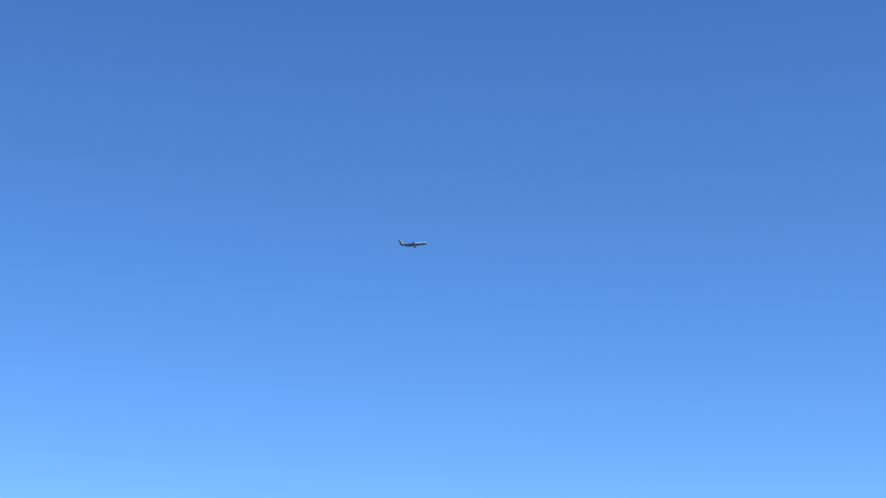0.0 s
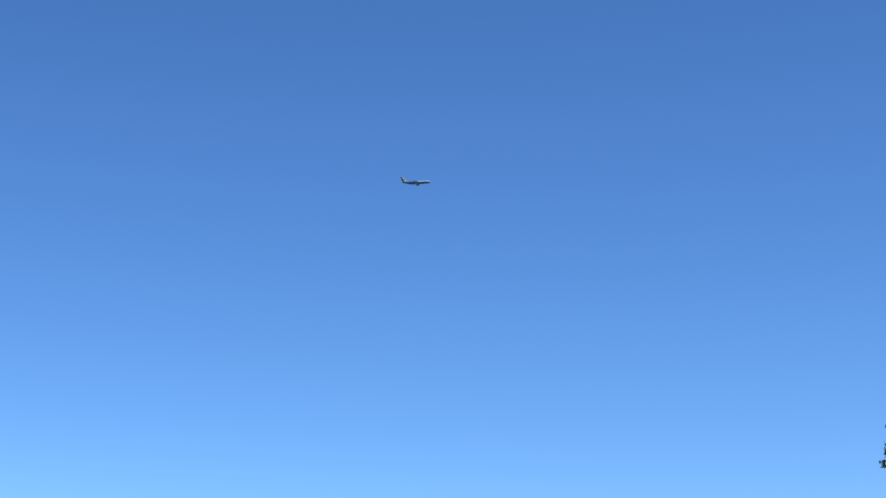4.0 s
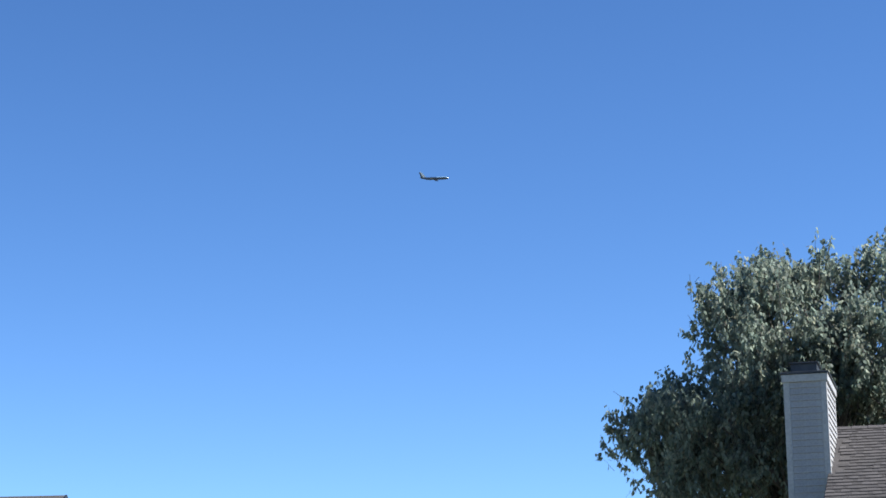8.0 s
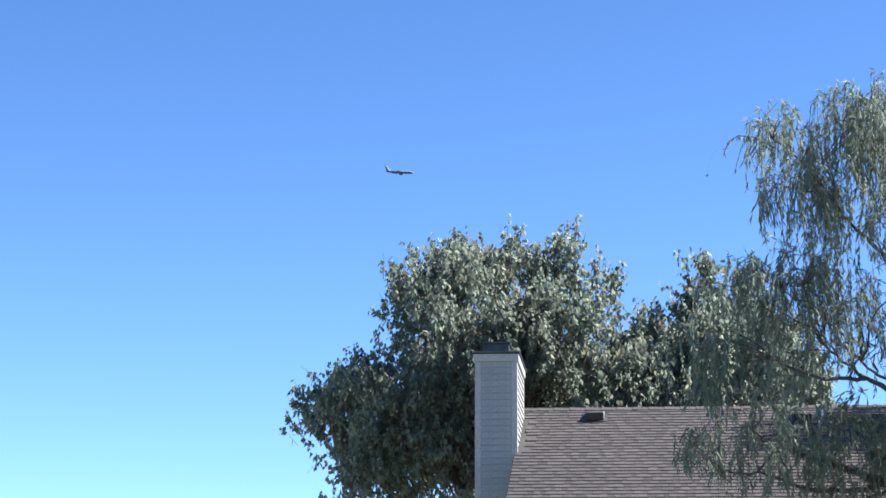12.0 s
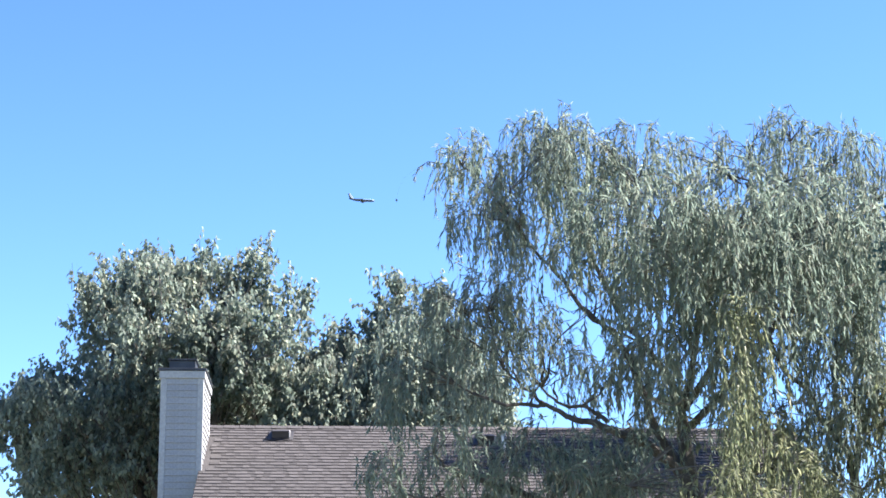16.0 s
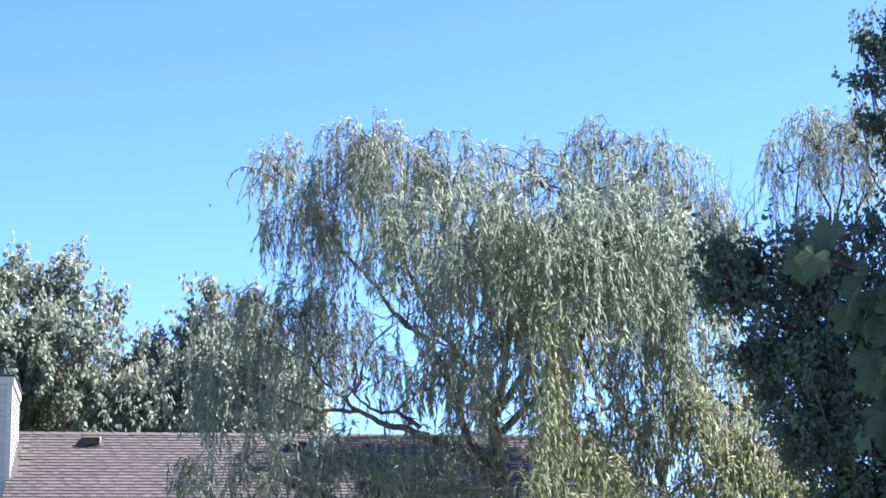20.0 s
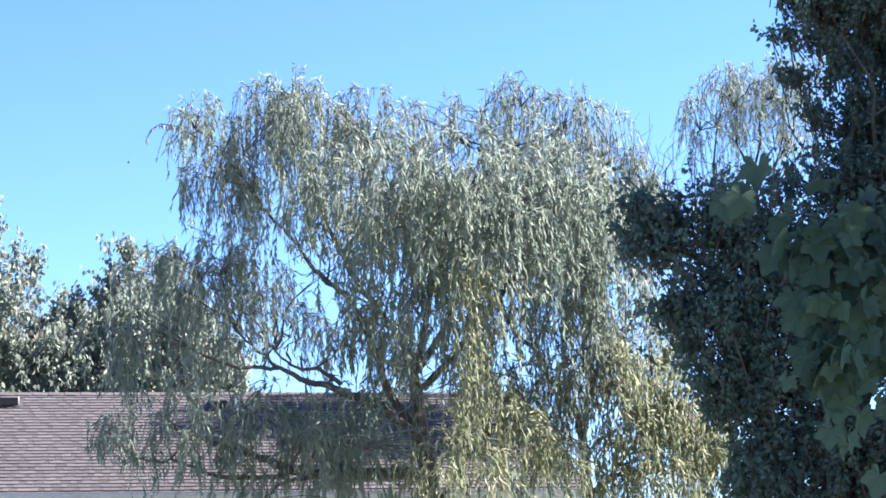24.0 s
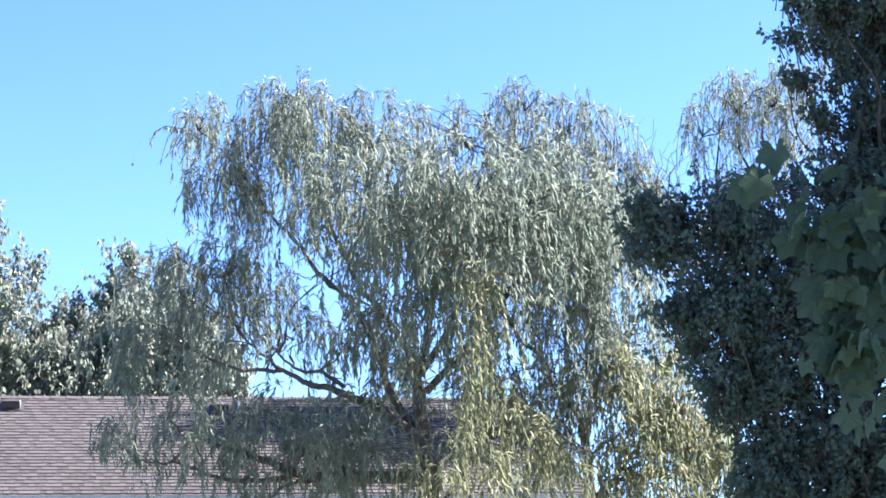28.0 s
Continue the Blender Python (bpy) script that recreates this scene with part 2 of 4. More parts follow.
def on_roof(x, d, lift=0.0):
    """A place on the front slope: x along the ridge, d down the slope from it."""
    return Vector((x, -d * math.cos(PITCH) - lift * math.sin(PITCH), RIDGE - d * math.sin(PITCH) + lift * math.cos(PITCH)))


def lap_board(width, height):
    bm = bmesh.new()
    prof = ((0.0, 0.0), (-0.022, 0.0), (-0.006, height), (0.0, height))
    loft(bm, [[(x, y, z) for y, z in prof] for x in (0, width)])
    bmesh.ops.recalc_face_normals(bm, faces=bm.faces[:])
    me = bpy.data.meshes.new("siding_board")
    bm.to_mesh(me)
    bm.free()
    me.materials.append(SIDING)
    return me


def chimney(house):
    x0, x1, y0, y1, top = -0.57, 0.045, -2.02, -0.42, 7.06
    bm = bmesh.new()
    box(bm, x0 + 0.02, x1 - 0.02, y0 + 0.02, y1 - 0.02, 0, top - 0.01)
    body = part("chimney", bm, SIDING, house, "tall chimney chase clad in pale grey lap siding")
    lap = 0.094
    front, flank = lap_board(x1 - x0 - 0.15, lap), lap_board(y1 - y0 - 0.15, lap)
    z, n = top - 0.10 - lap, 0
    while z > 2.6:
        shared("siding_board", front, body, pose(x0 + 0.075, y0 + 0.02, z))
        if z > 4.6:
            shared("siding_board", flank, body, pose(x1 - 0.02, y0 + 0.075, z, 0, 0, 90))
            shared("siding_board", flank, body, pose(x0 + 0.02, y1 - 0.075, z, 0, 0, -90))
        z -= lap
    for x, y in ((x0, y0), (x1, y0), (x0, y1), (x1, y1)):
        bm = bmesh.new()
        cx, cy = (x if x == x0 else x - 0.085), (y if y == y0 else y - 0.085)
        box(bm, cx, cx + 0.085, cy, cy + 0.085, 0, top - 0.09, 0.004)
        part("corner_board", bm, TRIM, body)
    bm = bmesh.new()
    for a in ((x0 - 0.02, x1 + 0.02, y0 - 0.02, y0 + 0.03), (x0 - 0.02, x1 + 0.02, y1 - 0.03, y1 + 0.02), (x0 - 0.02, x0 + 0.03, y0 + 0.03, y1 - 0.03), (x1 - 0.03, x1 + 0.02, y0 + 0.03, y1 - 0.03)):
        box(bm, *a, top - 0.11, top - 0.002, 0.003)
    part("top_trim", bm, TRIM, body)
    bm = bmesh.new()
    box(bm, x0 - 0.04, x1 + 0.04, y0 - 0.04, y1 + 0.04, top, top + 0.035, 0.006)
    part("chase_cover", bm, DARK_METAL, body, "dark sheet-metal chase cover")
    bm = bmesh.new()
    box(bm, x0 + 0.11, x1 - 0.13, y0 + 0.1, y0 + 0.62, top + 0.035, top + 0.165, 0.004)
    box(bm, x0 + 0.09, x1 - 0.11, y0 + 0.07, y0 + 0.65, top + 0.165, top + 0.19, 0.004)
    part("flue_cap", bm, DARK_METAL, body, "dark louvred metal flue cap")


def box_vent(house, x, d):
    bm = bmesh.new()
    side = ((0.0, 0.0), (0.40, 0.0), (0.41, 0.018), (0.40, 0.11), (0.425, 0.115), (0.42, 0.128), (0.02, 0.025))
    loft(bm, [[on_roof(px, d + u, 0.02 + v) for u, v in side] for px in (x, x + 0.25)])
    bmesh.ops.recalc_face_normals(bm, faces=bm.faces[:])
    vent = part("roof_vent", bm, VENT_METAL, house, "low dark metal box vent on the shingles")
    # thin pale sheet that paints the sunlit right side
    bm = bmesh.new()
    loft(bm, [[on_roof(px, d + u, 0.02 + v) for u, v in ((0.04, 0.0), (0.405, 0.0), (0.42, 0.124), (0.04, 0.03))] for px in (x + 0.252, x + 0.264)])
    bmesh.ops.recalc_face_normals(bm, faces=bm.faces[:])
    part("sunlit_side", bm, TRIM, vent, "sun-facing side of the vent, lit by pale colour")
    bm = bmesh.new()
    slab(bm, [on_roof(px, d + u, 0.026) for px, u in ((x - 0.06, 0.0), (x + 0.32, 0.0), (x + 0.32, 0.47), (x - 0.06, 0.47))], 0.004)
    part("flange", bm, VENT_METAL, vent)


def house():
    h = thing("house", "one-and-a-half storey house with brown shingle roof and sided chimney", "house", HOUSE)
    wall_front, wall_left, wall_right = -RUN + 0.35, 0.12, LENGTH - 0.3
    bm = bmesh.new()
    box(bm, wall_left, wall_right, wall_front, wall_front + 0.2, 0, EAVE - 0.02)
    part("front_wall", bm, SIDING, h)
    bm = bmesh.new()
    box(bm, wall_left, wall_right, -wall_front - 0.2, -wall_front, 0, EAVE - 0.02)
    part("back_wall", bm, SIDING, h)
    for x in (wall_left, wall_right - 0.2):
        bm = bmesh.new()
        peak = RIDGE - 0.12
        loft(bm, [[(px, wall_front + 0.2, 0), (px, -wall_front - 0.2, 0), (px, -wall_front - 0.2, EAVE), (px, 0, peak), (px, wall_front + 0.2, EAVE)] for px in (x, x + 0.2)])
        bmesh.ops.recalc_face_normals(bm, faces=bm.faces[:])
        part("gable_wall", bm, SIDING, h)
    for sign, name in ((-1, "front_slope"), (1, "back_slope")):
        bm = bmesh.new()
        slab(bm, ((0, 0, RIDGE), (LENGTH, 0, RIDGE), (LENGTH, sign * RUN, EAVE), (0, sign * RUN, EAVE)), 0.1)
        part(name, bm, SHINGLE, h, "brown asphalt shingle roof slope")
    bm = bmesh.new()
    slab(bm, ((0.02, -RUN - 0.005, EAVE - 0.02), (LENGTH, -RUN - 0.005, EAVE - 0.02), (LENGTH, -RUN - 0.03, EAVE - 0.02), (0.02, -RUN - 0.03, EAVE - 0.02)), 0.18)
    part("fascia", bm, TRIM, h)
    bm = bmesh.new()
    prof = [(-RUN - 0.03, EAVE - 0.02), (-RUN - 0.15, EAVE - 0.02), (-RUN - 0.15, EAVE - 0.06), (-RUN - 0.13, EAVE - 0.09), (-RUN - 0.12, EAVE - 0.13), (-RUN - 0.03, EAVE - 0.13)]
    loft(bm, [[(x, y, z) for y, z in prof] for x in (-0.02, LENGTH + 0.02)])
    bmesh.ops.recalc_face_normals(bm, faces=bm.faces[:])
    part("gutter", bm, GUTTER, h, "pale grey metal eaves gutter")
    bm = bmesh.new()
    d = 0.13
    v = [bm.verts.new(p) for p in ((0, -d, -d * 0.457 + 0.028), (0, 0, 0.028), (0.262, 0, 0.02), (0.262, -d, -d * 0.457 + 0.02), (0, d, -d * 0.457 + 0.028), (0.262, d, -d * 0.457 + 0.02))]
    bm.faces.new(v[:4])
    bm.faces.new((v[1], v[4], v[5], v[2]))
    low = [bm.verts.new((0, p.co.y, p.co.z - 0.012)) for p in (v[0], v[1], v[4])]
    bm.faces.new((v[0], v[1], low[1], low[0]))
    bm.faces.new((v[1], v[4], low[2], low[1]))
    cap = bpy.data.meshes.new("ridge_shingle")
    bm.to_mesh(cap)
    bm.free()
    cap.materials.append(SHINGLE)
    for i in range(int(LENGTH / 0.24)):
        shared("ridge_shingle", cap, h, pose(i * 0.24, 0, RIDGE))
    box_vent(h, 0.99, 0.28)
    box_vent(h, 4.06, 0.45)
    bm = bmesh.new()
    p = on_roof(4.43, 1.15)
    tube(bm, (p - Vector((0, 0, 0.1)), p + Vector((0, 0, 0.29)), p + Vector((0, 0, 0.30))), (0.034, 0.034, 0.028), 10)
    part("vent_pipe", bm, WHITE, h, "white plastic plumbing vent pipe")
    chimney(h)
    return h


def far_house():
    h = thing("neighbouring_house", "distant house with dark shingle gable roof and dark rake boards", "house", pose(-15.62, 45, 0, 0, 0, 6))
    bm = bmesh.new()
    box(bm, -9, -0.25, -3.2, 3.2, 0, 5.66)
    part("walls", bm, SIDING, h)
    bm = bmesh.new()
    loft(bm, [[(x, -3.2, 5.63), (x, 3.2, 5.63), (x, 0, 7.23)] for x in (-0.45, -0.25)])
    part("gable", bm, WHITE, h)
    for s in (-1, 1):
        bm = bmesh.new()
        slab(bm, ((-9.3, 0, 7.43), (0, 0, 7.43), (0, s * 3.6, 5.63), (-9.3, s * 3.6, 5.63)), 0.12)
        part("roof_slope", bm, SHINGLE, h)
        bm = bmesh.new()
        slab(bm, ((0.005, 0, 7.44), (0.045, 0, 7.44), (0.045, s * 3.6, 5.64), (0.005, s * 3.6, 5.64)), 0.2)
        part("rake_board", bm, DARK_METAL, h)


# ---- trees ----
def clump_points(rng, clumps, n, inner=0.5):
    """Places in the outer part of a set of ellipsoids (x, y, z, rx, ry, rz), and the ways outward."""
    c = np.array(clumps, float)
    weight = (c[:, 3] * c[:, 4] * c[:, 5]) ** 0.7
    pick = rng.choice(len(c), n, p=weight / weight.sum())
    way = unit(rng.normal(size=(n, 3)))
    r = rng.uniform(inner ** 3, 1.0, (n, 1)) ** (1 / 3)
    ripple = 1 + 0.13 * np.sin(7 * way[:, :1] + 5 * way[:, 2:] + pick[:, None]) + rng.normal(0, 0.02, (n, 1))
    return c[pick, :3] + way * c[pick, 3:] * r * ripple, way


def spline(knots, steps=5):
    """A smooth line through the knots."""
    k = [Vector(p) for p in knots]
    k = [k[0] * 2 - k[1], *k, k[-1] * 2 - k[-2]]
    pts = []
    for a, b, c, d in zip(k, k[1:], k[2:], k[3:]):
        for s in range(steps):
            u = s / steps
            pts.append(0.5 * (2 * b + (c - a) * u + (2 * a - 5 * b + 4 * c - d) * u * u + (3 * b - a - 3 * c + d) * u ** 3))
    return [*pts, k[-2]]


def rods(start, mid, end, r0, r1, steps=5):
    """Many thin three-sided rods, each curved from start past mid to end."""
    rings = []
    for j in range(steps + 1):
        u = j / steps
        p = start * (1 - u) ** 2 + mid * 2 * u * (1 - u) + end * u * u
        way = unit((mid - start) * (1 - u) + (end - mid) * u)
        a = unit(np.cross(way, np.array([0.31, 0.9, 0.3])))
        b = np.cross(way, a)
        r = r0 + (r1 - r0) * u
        rings.append([p + (a * math.cos(q) + b * math.sin(q)) * r for q in (0.0, 2.094, 4.189)])
    made = []
    for lo, hi in zip(rings, rings[1:]):
        for i in range(3):
            j = (i + 1) % 3
            made.append(np.stack([lo[i], lo[j], hi[j], hi[i]], 1))
    return np.concatenate(made)


def limbs(rng, tree, base, fork, ends, radius, bark, wobble=0.25, lift=0.06):
    bm = bmesh.new()
    pts = bent(base, fork, rng, 0.12)
    tube(bm, pts, [radius * (1.25 - 0.55 * i / (len(pts) - 1)) for i in range(len(pts))], 9)
    part("trunk", bm, bark, tree)
    for end in ends:
        bm = bmesh.new()
        pts = bent(fork, end, rng, wobble, lift)
        r0 = radius * 0.5
        tube(bm, pts, [r0 * (1 - 0.85 * i / (len(pts) - 1)) for i in range(len(pts))], 6)
        limb = part("limb", bm, bark, tree)
        for _ in range(5):
            i = rng.randint(2, len(pts) - 2)
            far = pts[i] + Vector((rng.gauss(0, 0.5), rng.gauss(0, 0.5), rng.uniform(0.1, 0.9)))
            sub = bent(pts[i], far, rng, wobble, 0.05, 4)
            bm = bmesh.new()
            tube(bm, sub, [r0 * 0.3 * (1 - 0.8 * k / 4) for k in range(5)], 4)
            part("branch", bm, bark, limb)


def broadleaf(name, label, category, clumps, sprays, twigs, per_twig, size, leaf, bark, base, fork, seed, radius=0.2, hang=1.5, spread=0.34, puff=0.27, upright=1.15, broad=0.54, reach=()):
    """A leafy tree: its crown is made of many small upright sprays of twigs with gaps between them."""
    rng, py = np.random.default_rng(seed), random.Random(seed)
    tree = thing(name, label, category)
    limbs(py, tree, base, fork, [(c[0], c[1], c[2] + 0.2 * c[5]) for c in clumps if c[3] > 0.4], radius, bark)
    heart, way = clump_points(rng, clumps, sprays, 0.3)
    bulk = puff * rng.uniform(0.55, 1.5, (sprays, 1))
    for start, end in reach:      # single leafy branches that stand out of the crown
        a, b = np.array(start), np.array(end)
        bm = bmesh.new()
        tube(bm, bent(start, end, py, 0.2, 0.05, 5), [0.012 - 0.002 * k for k in range(6)], 5)
        part("branch", bm, bark, tree)
        k = rng.uniform(0.1, 1.0, (9, 1))
        heart = np.concatenate([heart, a + (b - a) * k])
        way = np.concatenate([way, np.tile(unit(b - a) * np.array([0.6, 0.6, 0.0]), (9, 1))])
        bulk = np.concatenate([bulk, 0.045 + 0.05 * (1 - k)])
    sprays = len(heart)
    share = bulk[:, 0] ** 1.3
    pick = rng.choice(sprays, twigs, p=share / share.sum())
    drift = rng.normal(0, 1, (twigs, 3)) * np.array([1.0, 1.0, upright])
    at, way = heart[pick] + drift * bulk[pick] * 0.62, way[pick]
    stem = unit(way * 0.5 + np.array([0, 0, 0.8]) + rng.normal(0, 0.28, (twigs, 3)))
    k = rng.uniform(0.0, 1.0, (twigs, per_twig, 1))
    pos = at[:, None] + stem[:, None] * k * spread * rng.uniform(0.6, 1.6, (twigs, 1, 1)) + rng.normal(0, 0.03, (twigs, per_twig, 3))
    out = rng.normal(0, 0.6, (twigs, per_twig, 3)) + stem[:, None] * 0.3 + np.array([0, 0, -hang])
    crown = broad_leaves(rng, pos.reshape(-1, 3), out.reshape(-1, 3), size, size * broad)
    quads("crown", crown, leaf, tree)
    tip, low = at + stem * spread * 1.1, at - stem * 0.15
    side = unit(np.cross(stem, rng.normal(size=stem.shape))) * 0.005
    quads("twig_mass", np.stack([low - side * 1.4, low + side * 1.4, tip + side * 0.5, tip - side * 0.5], 1), bark, tree)
    heart = heart[:: 1 if puff > 0.2 else 4]
    below = heart - np.array([0, 0, 3.4 * puff]) + (np.array([base[0], base[1], 0]) - heart) * np.array([1.1 * puff, 1.1 * puff, 0])
    quads("branchlet_mass", rods(below, (below + heart) / 2 + rng.normal(0, 0.1, heart.shape), heart + np.array([0, 0, 0.1]), 0.05 * puff, 0.02 * puff), bark, tree)
    return tree


def shoots(rng, Y, lobes, per_metre, length, width, wood=None):
    """Weeping shoots, which hang in bunches from lobes (x, depth, z, half width, half height, shoots, shortest, longest):
    leaf blades, stems, and the branchlets that carry the bunches from the nearest wood."""
    at, way, size, nodes = [], [], [], []
    for x, dy, z, rx, rz, n, lo, hi in lobes:
        b = max(n // 6, 1)
        w = unit(rng.normal(size=(b, 3)))
        p = np.array([x, Y + dy, z]) + w * np.array([rx, rx * 0.9 + 0.35, rz]) * rng.uniform(0.15, 1.0, (b, 1)) ** 0.5
        nodes.append(p)
        at.append(np.repeat(p, 6, 0))
        way.append(np.repeat(w, 6, 0))
        size.append(np.repeat(rng.uniform(0.75, 1.25, (b, 1)), 6, 0) * rng.uniform(lo, hi, (b * 6, 1)))
    at, way, size, nodes = (np.concatenate(a) for a in (at, way, size, nodes))
    n = len(at)
    at = at + rng.normal(0, 0.045, (n, 3))
    flat = np.array([1.0, 1.0, 0.0])
    lean = np.repeat(rng.normal(0, 1, (n // 6, 3)), 6, 0)
    out = (unit((lean * 0.6 + way + rng.normal(0, 0.5, (n, 3))) * flat)) * rng.uniform(0.04, 0.34, (n, 1)) * np.minimum(size / 0.5, 1.3)
    rise = rng.uniform(0.0, 0.17, (n, 1)) * np.minimum(size / 0.5, 1.2)
    turn = np.repeat(rng.uniform(0, 6.28, (n // 6, 2)), 6, 0) + rng.normal(0, 0.5, (n, 2))
    sway = rng.uniform(0.015, 0.05, (n, 1))

    def along(k):
        wave = np.stack([np.sin(4.2 * k[:, 0] + turn[:, 0]) - np.sin(turn[:, 0]), np.sin(3.6 * k[:, 0] + turn[:, 1]) - np.sin(turn[:, 1]), 0 * k[:, 0]], 1)
        drop = rise * np.sin(np.minimum(k * 6, math.pi)) - size * np.maximum(k - 0.1, 0) ** 1.15
        return at + out * (1 - np.exp(-4 * k)) + wave * sway + drop * np.array([0, 0, 1.0])

    m = int(per_metre * size.max())
    blades = []
    for j in range(m):
        k = (j + rng.uniform(0, 1, (n, 1))) / m
        use = rng.uniform(0, 1, n) < size[:, 0] / size.max()
        p, q = along(k), along(k + 0.04)
        d = unit(q - p) + rng.normal(0, 0.34, (n, 3)) + np.array([0, 0, -0.25])
        blades.append(leaves(rng, p[use], d[use], length, width))
    stems, steps = [], 6
    for j in range(steps):
        a, b = along(np.full((n, 1), j / steps)), along(np.full((n, 1), (j + 1) / steps))
        s = unit(np.cross(b - a, np.array([0.3, 1.0, 0.1]))) * 0.0024
        stems.append(np.stack([a - s, a + s, b + s, b - s], 1))
    twigs = None
    if wood is not None:
        near = np.empty_like(nodes)
        for i, p in enumerate(nodes):
            gap = np.linalg.norm(wood - p, axis=1) + 0.9 * np.maximum(wood[:, 2] - p[2] + 0.1, 0)
            near[i] = wood[gap.argmin()]
        bow = (near + nodes) / 2 + np.array([0, 0, 0.18]) * np.linalg.norm(nodes - near, axis=1, keepdims=True) + rng.normal(0, 0.05, nodes.shape)
        twigs = rods(near, bow, nodes, 0.009, 0.003)
    return np.concatenate(blades), np.concatenate(stems), twigs


def willow():
    rng, py = np.random.default_rng(5), random.Random(5)
    tree = thing("weeping_willow", "large weeping willow with grey-green hanging shoots and dark limbs", "willow tree")
    Y = 25.0
    wood = []

    def grow(name, knots, r0, r1, parent, sprouts=0):
        pts = [p + Vector([py.gauss(0, 0.012) for _ in range(3)]) for p in spline([(x, Y + dy, z) for x, dy, z in knots])]
        bm = bmesh.new()
        last = len(pts) - 1
        tube(bm, pts, [r0 + (r1 - r0) * (i / last) ** 0.8 for i in range(last + 1)], 7)
        ob = part(name, bm, WILLOW_BARK, parent)
        wood.extend(pts[last // 4:])
        for _ in range(sprouts):
            i = py.randint(last // 4, last * 4 // 5)
            far = pts[i] + Vector((py.gauss(0, 0.4), py.gauss(0, 0.5), py.uniform(0.1, 0.55)))
            sub = bent(pts[i], far, py, 0.3, 0.12, 5)
            m = bmesh.new()
            tube(m, sub, [0.018 * (1 - 0.8 * k / 5) for k in range(6)], 4)
            part("branch", m, WILLOW_BARK, ob)
            wood.extend(sub[2:])
        return ob

    grow("trunk", ((6.75, 0, 0), (6.6, 0, 2.0), (6.39, 0, 3.81), (6.34, 0, 4.48), (6.25, 0, 5.09), (6.16, 0, 5.7)), 0.24, 0.07, tree)
    grow("trunk", ((6.95, 0.1, 0), (7.6, 0.1, 1.9), (8.29, 0, 3.8), (8.31, 0, 4.76)), 0.16, 0.06, tree)
    # limbs over the roof and up the thin side of the crown
    grow("limb", ((6.31, 0, 4.75), (5.91, 0, 5.43), (5.71, -0.1, 5.93), (5.43, -0.1, 6.51), (5.08, 0, 6.85), (4.79, 0, 7.23), (4.37, 0.1, 7.73), (4.0, 0.1, 8.27), (3.48, 0.1, 8.74)), 0.06, 0.008, tree, 6)
    grow("limb", ((4.37, 0.1, 7.73), (4.18, 0, 7.94), (3.86, -0.1, 7.97), (3.55, -0.2, 8.0)), 0.016, 0.006, tree, 2)
    grow("limb", ((6.31, 0, 4.75), (5.91, -0.1, 5.15), (5.54, -0.2, 5.32), (5.15, -0.3, 5.45), (4.79, -0.3, 5.54), (4.5, -0.3, 5.67), (3.93, -0.3, 5.7), (3.46, -0.3, 5.88)), 0.075, 0.012, tree, 5)
    grow("limb", ((4.5, -0.3, 5.67), (4.36, -0.3, 5.8), (4.09, -0.2, 6.06), (3.99, -0.2, 6.24), (3.84, -0.2, 6.78)), 0.026, 0.008, tree, 5)
    grow("limb", ((5.23, -0.3, 5.52), (4.97, -0.3, 5.66), (4.63, -0.4, 5.7), (4.34, -0.2, 6.05), (4.24, 0, 6.56)), 0.03, 0.008, tree, 5)
    grow("limb", ((6.4, 0, 4.45), (5.72, -0.3, 4.45), (4.96, -0.5, 4.43), (4.65, -0.6, 4.45), (4.23, -0.6, 4.59), (3.74, -0.6, 4.75), (3.32, -0.6, 4.89), (3.1, -0.6, 5.08)), 0.1, 0.014, tree, 5)
    grow("limb", ((4.87, -0.5, 4.43), (4.15, -0.6, 4.36), (3.67, -0.6, 4.39), (3.29, -0.6, 4.54), (2.84, -0.6, 4.59), (2.47, -0.5, 4.86)), 0.035, 0.008, tree, 4)
    grow("limb", ((4.94, -0.5, 4.43), (4.44, -0.7, 4.27), (4.22, -0.8, 4.07)), 0.03, 0.012, tree)
    # limbs that fan out through the crown
    grow("limb", ((6.28, 0, 5.21), (6.13, 0.2, 6.05), (5.74, 0.3, 6.63), (5.34, 0.3, 7.27), (5.05, 0.2, 7.95), (4.79, 0.1, 8.62), (4.71, 0, 9.09)), 0.06, 0.008, tree, 7)
    grow("limb", ((6.23, 0, 5.77), (6.27, -0.5, 6.41), (6.14, -1.1, 7.0), (5.76, -1.3, 7.5), (5.56, -0.7, 8.25)), 0.05, 0.008, tree, 8)
    grow("limb", ((6.26, 0, 5.7), (6.57, -0.6, 6.4), (6.72, -1.3, 7.15), (6.9, -0.8, 8.05), (7.17, 0, 8.99)), 0.05, 0.008, tree, 8)
    grow("limb", ((6.29, 0, 5.5), (6.92, -0.6, 6.27), (7.36, -1.2, 7.05), (7.76, -0.6, 7.97), (8.19, 0, 8.81)), 0.05, 0.008, tree, 8)
    grow("limb", ((6.47, 0, 4.14), (6.69, -0.5, 4.63), (6.9, -0.8, 5.12), (6.71, -1.1, 5.87), (6.57, -1.3, 6.43)), 0.03, 0.008, tree, 3)
    grow("limb", ((8.31, 0, 4.76), (8.22, 0, 5.25), (7.93, 0, 5.59), (7.79, 0, 5.93), (7.39, -0.2, 6.22), (7.2, -0.3, 6.85), (7.36, -0.2, 7.79), (7.68, 0, 9.08)), 0.055, 0.008, tree, 6)
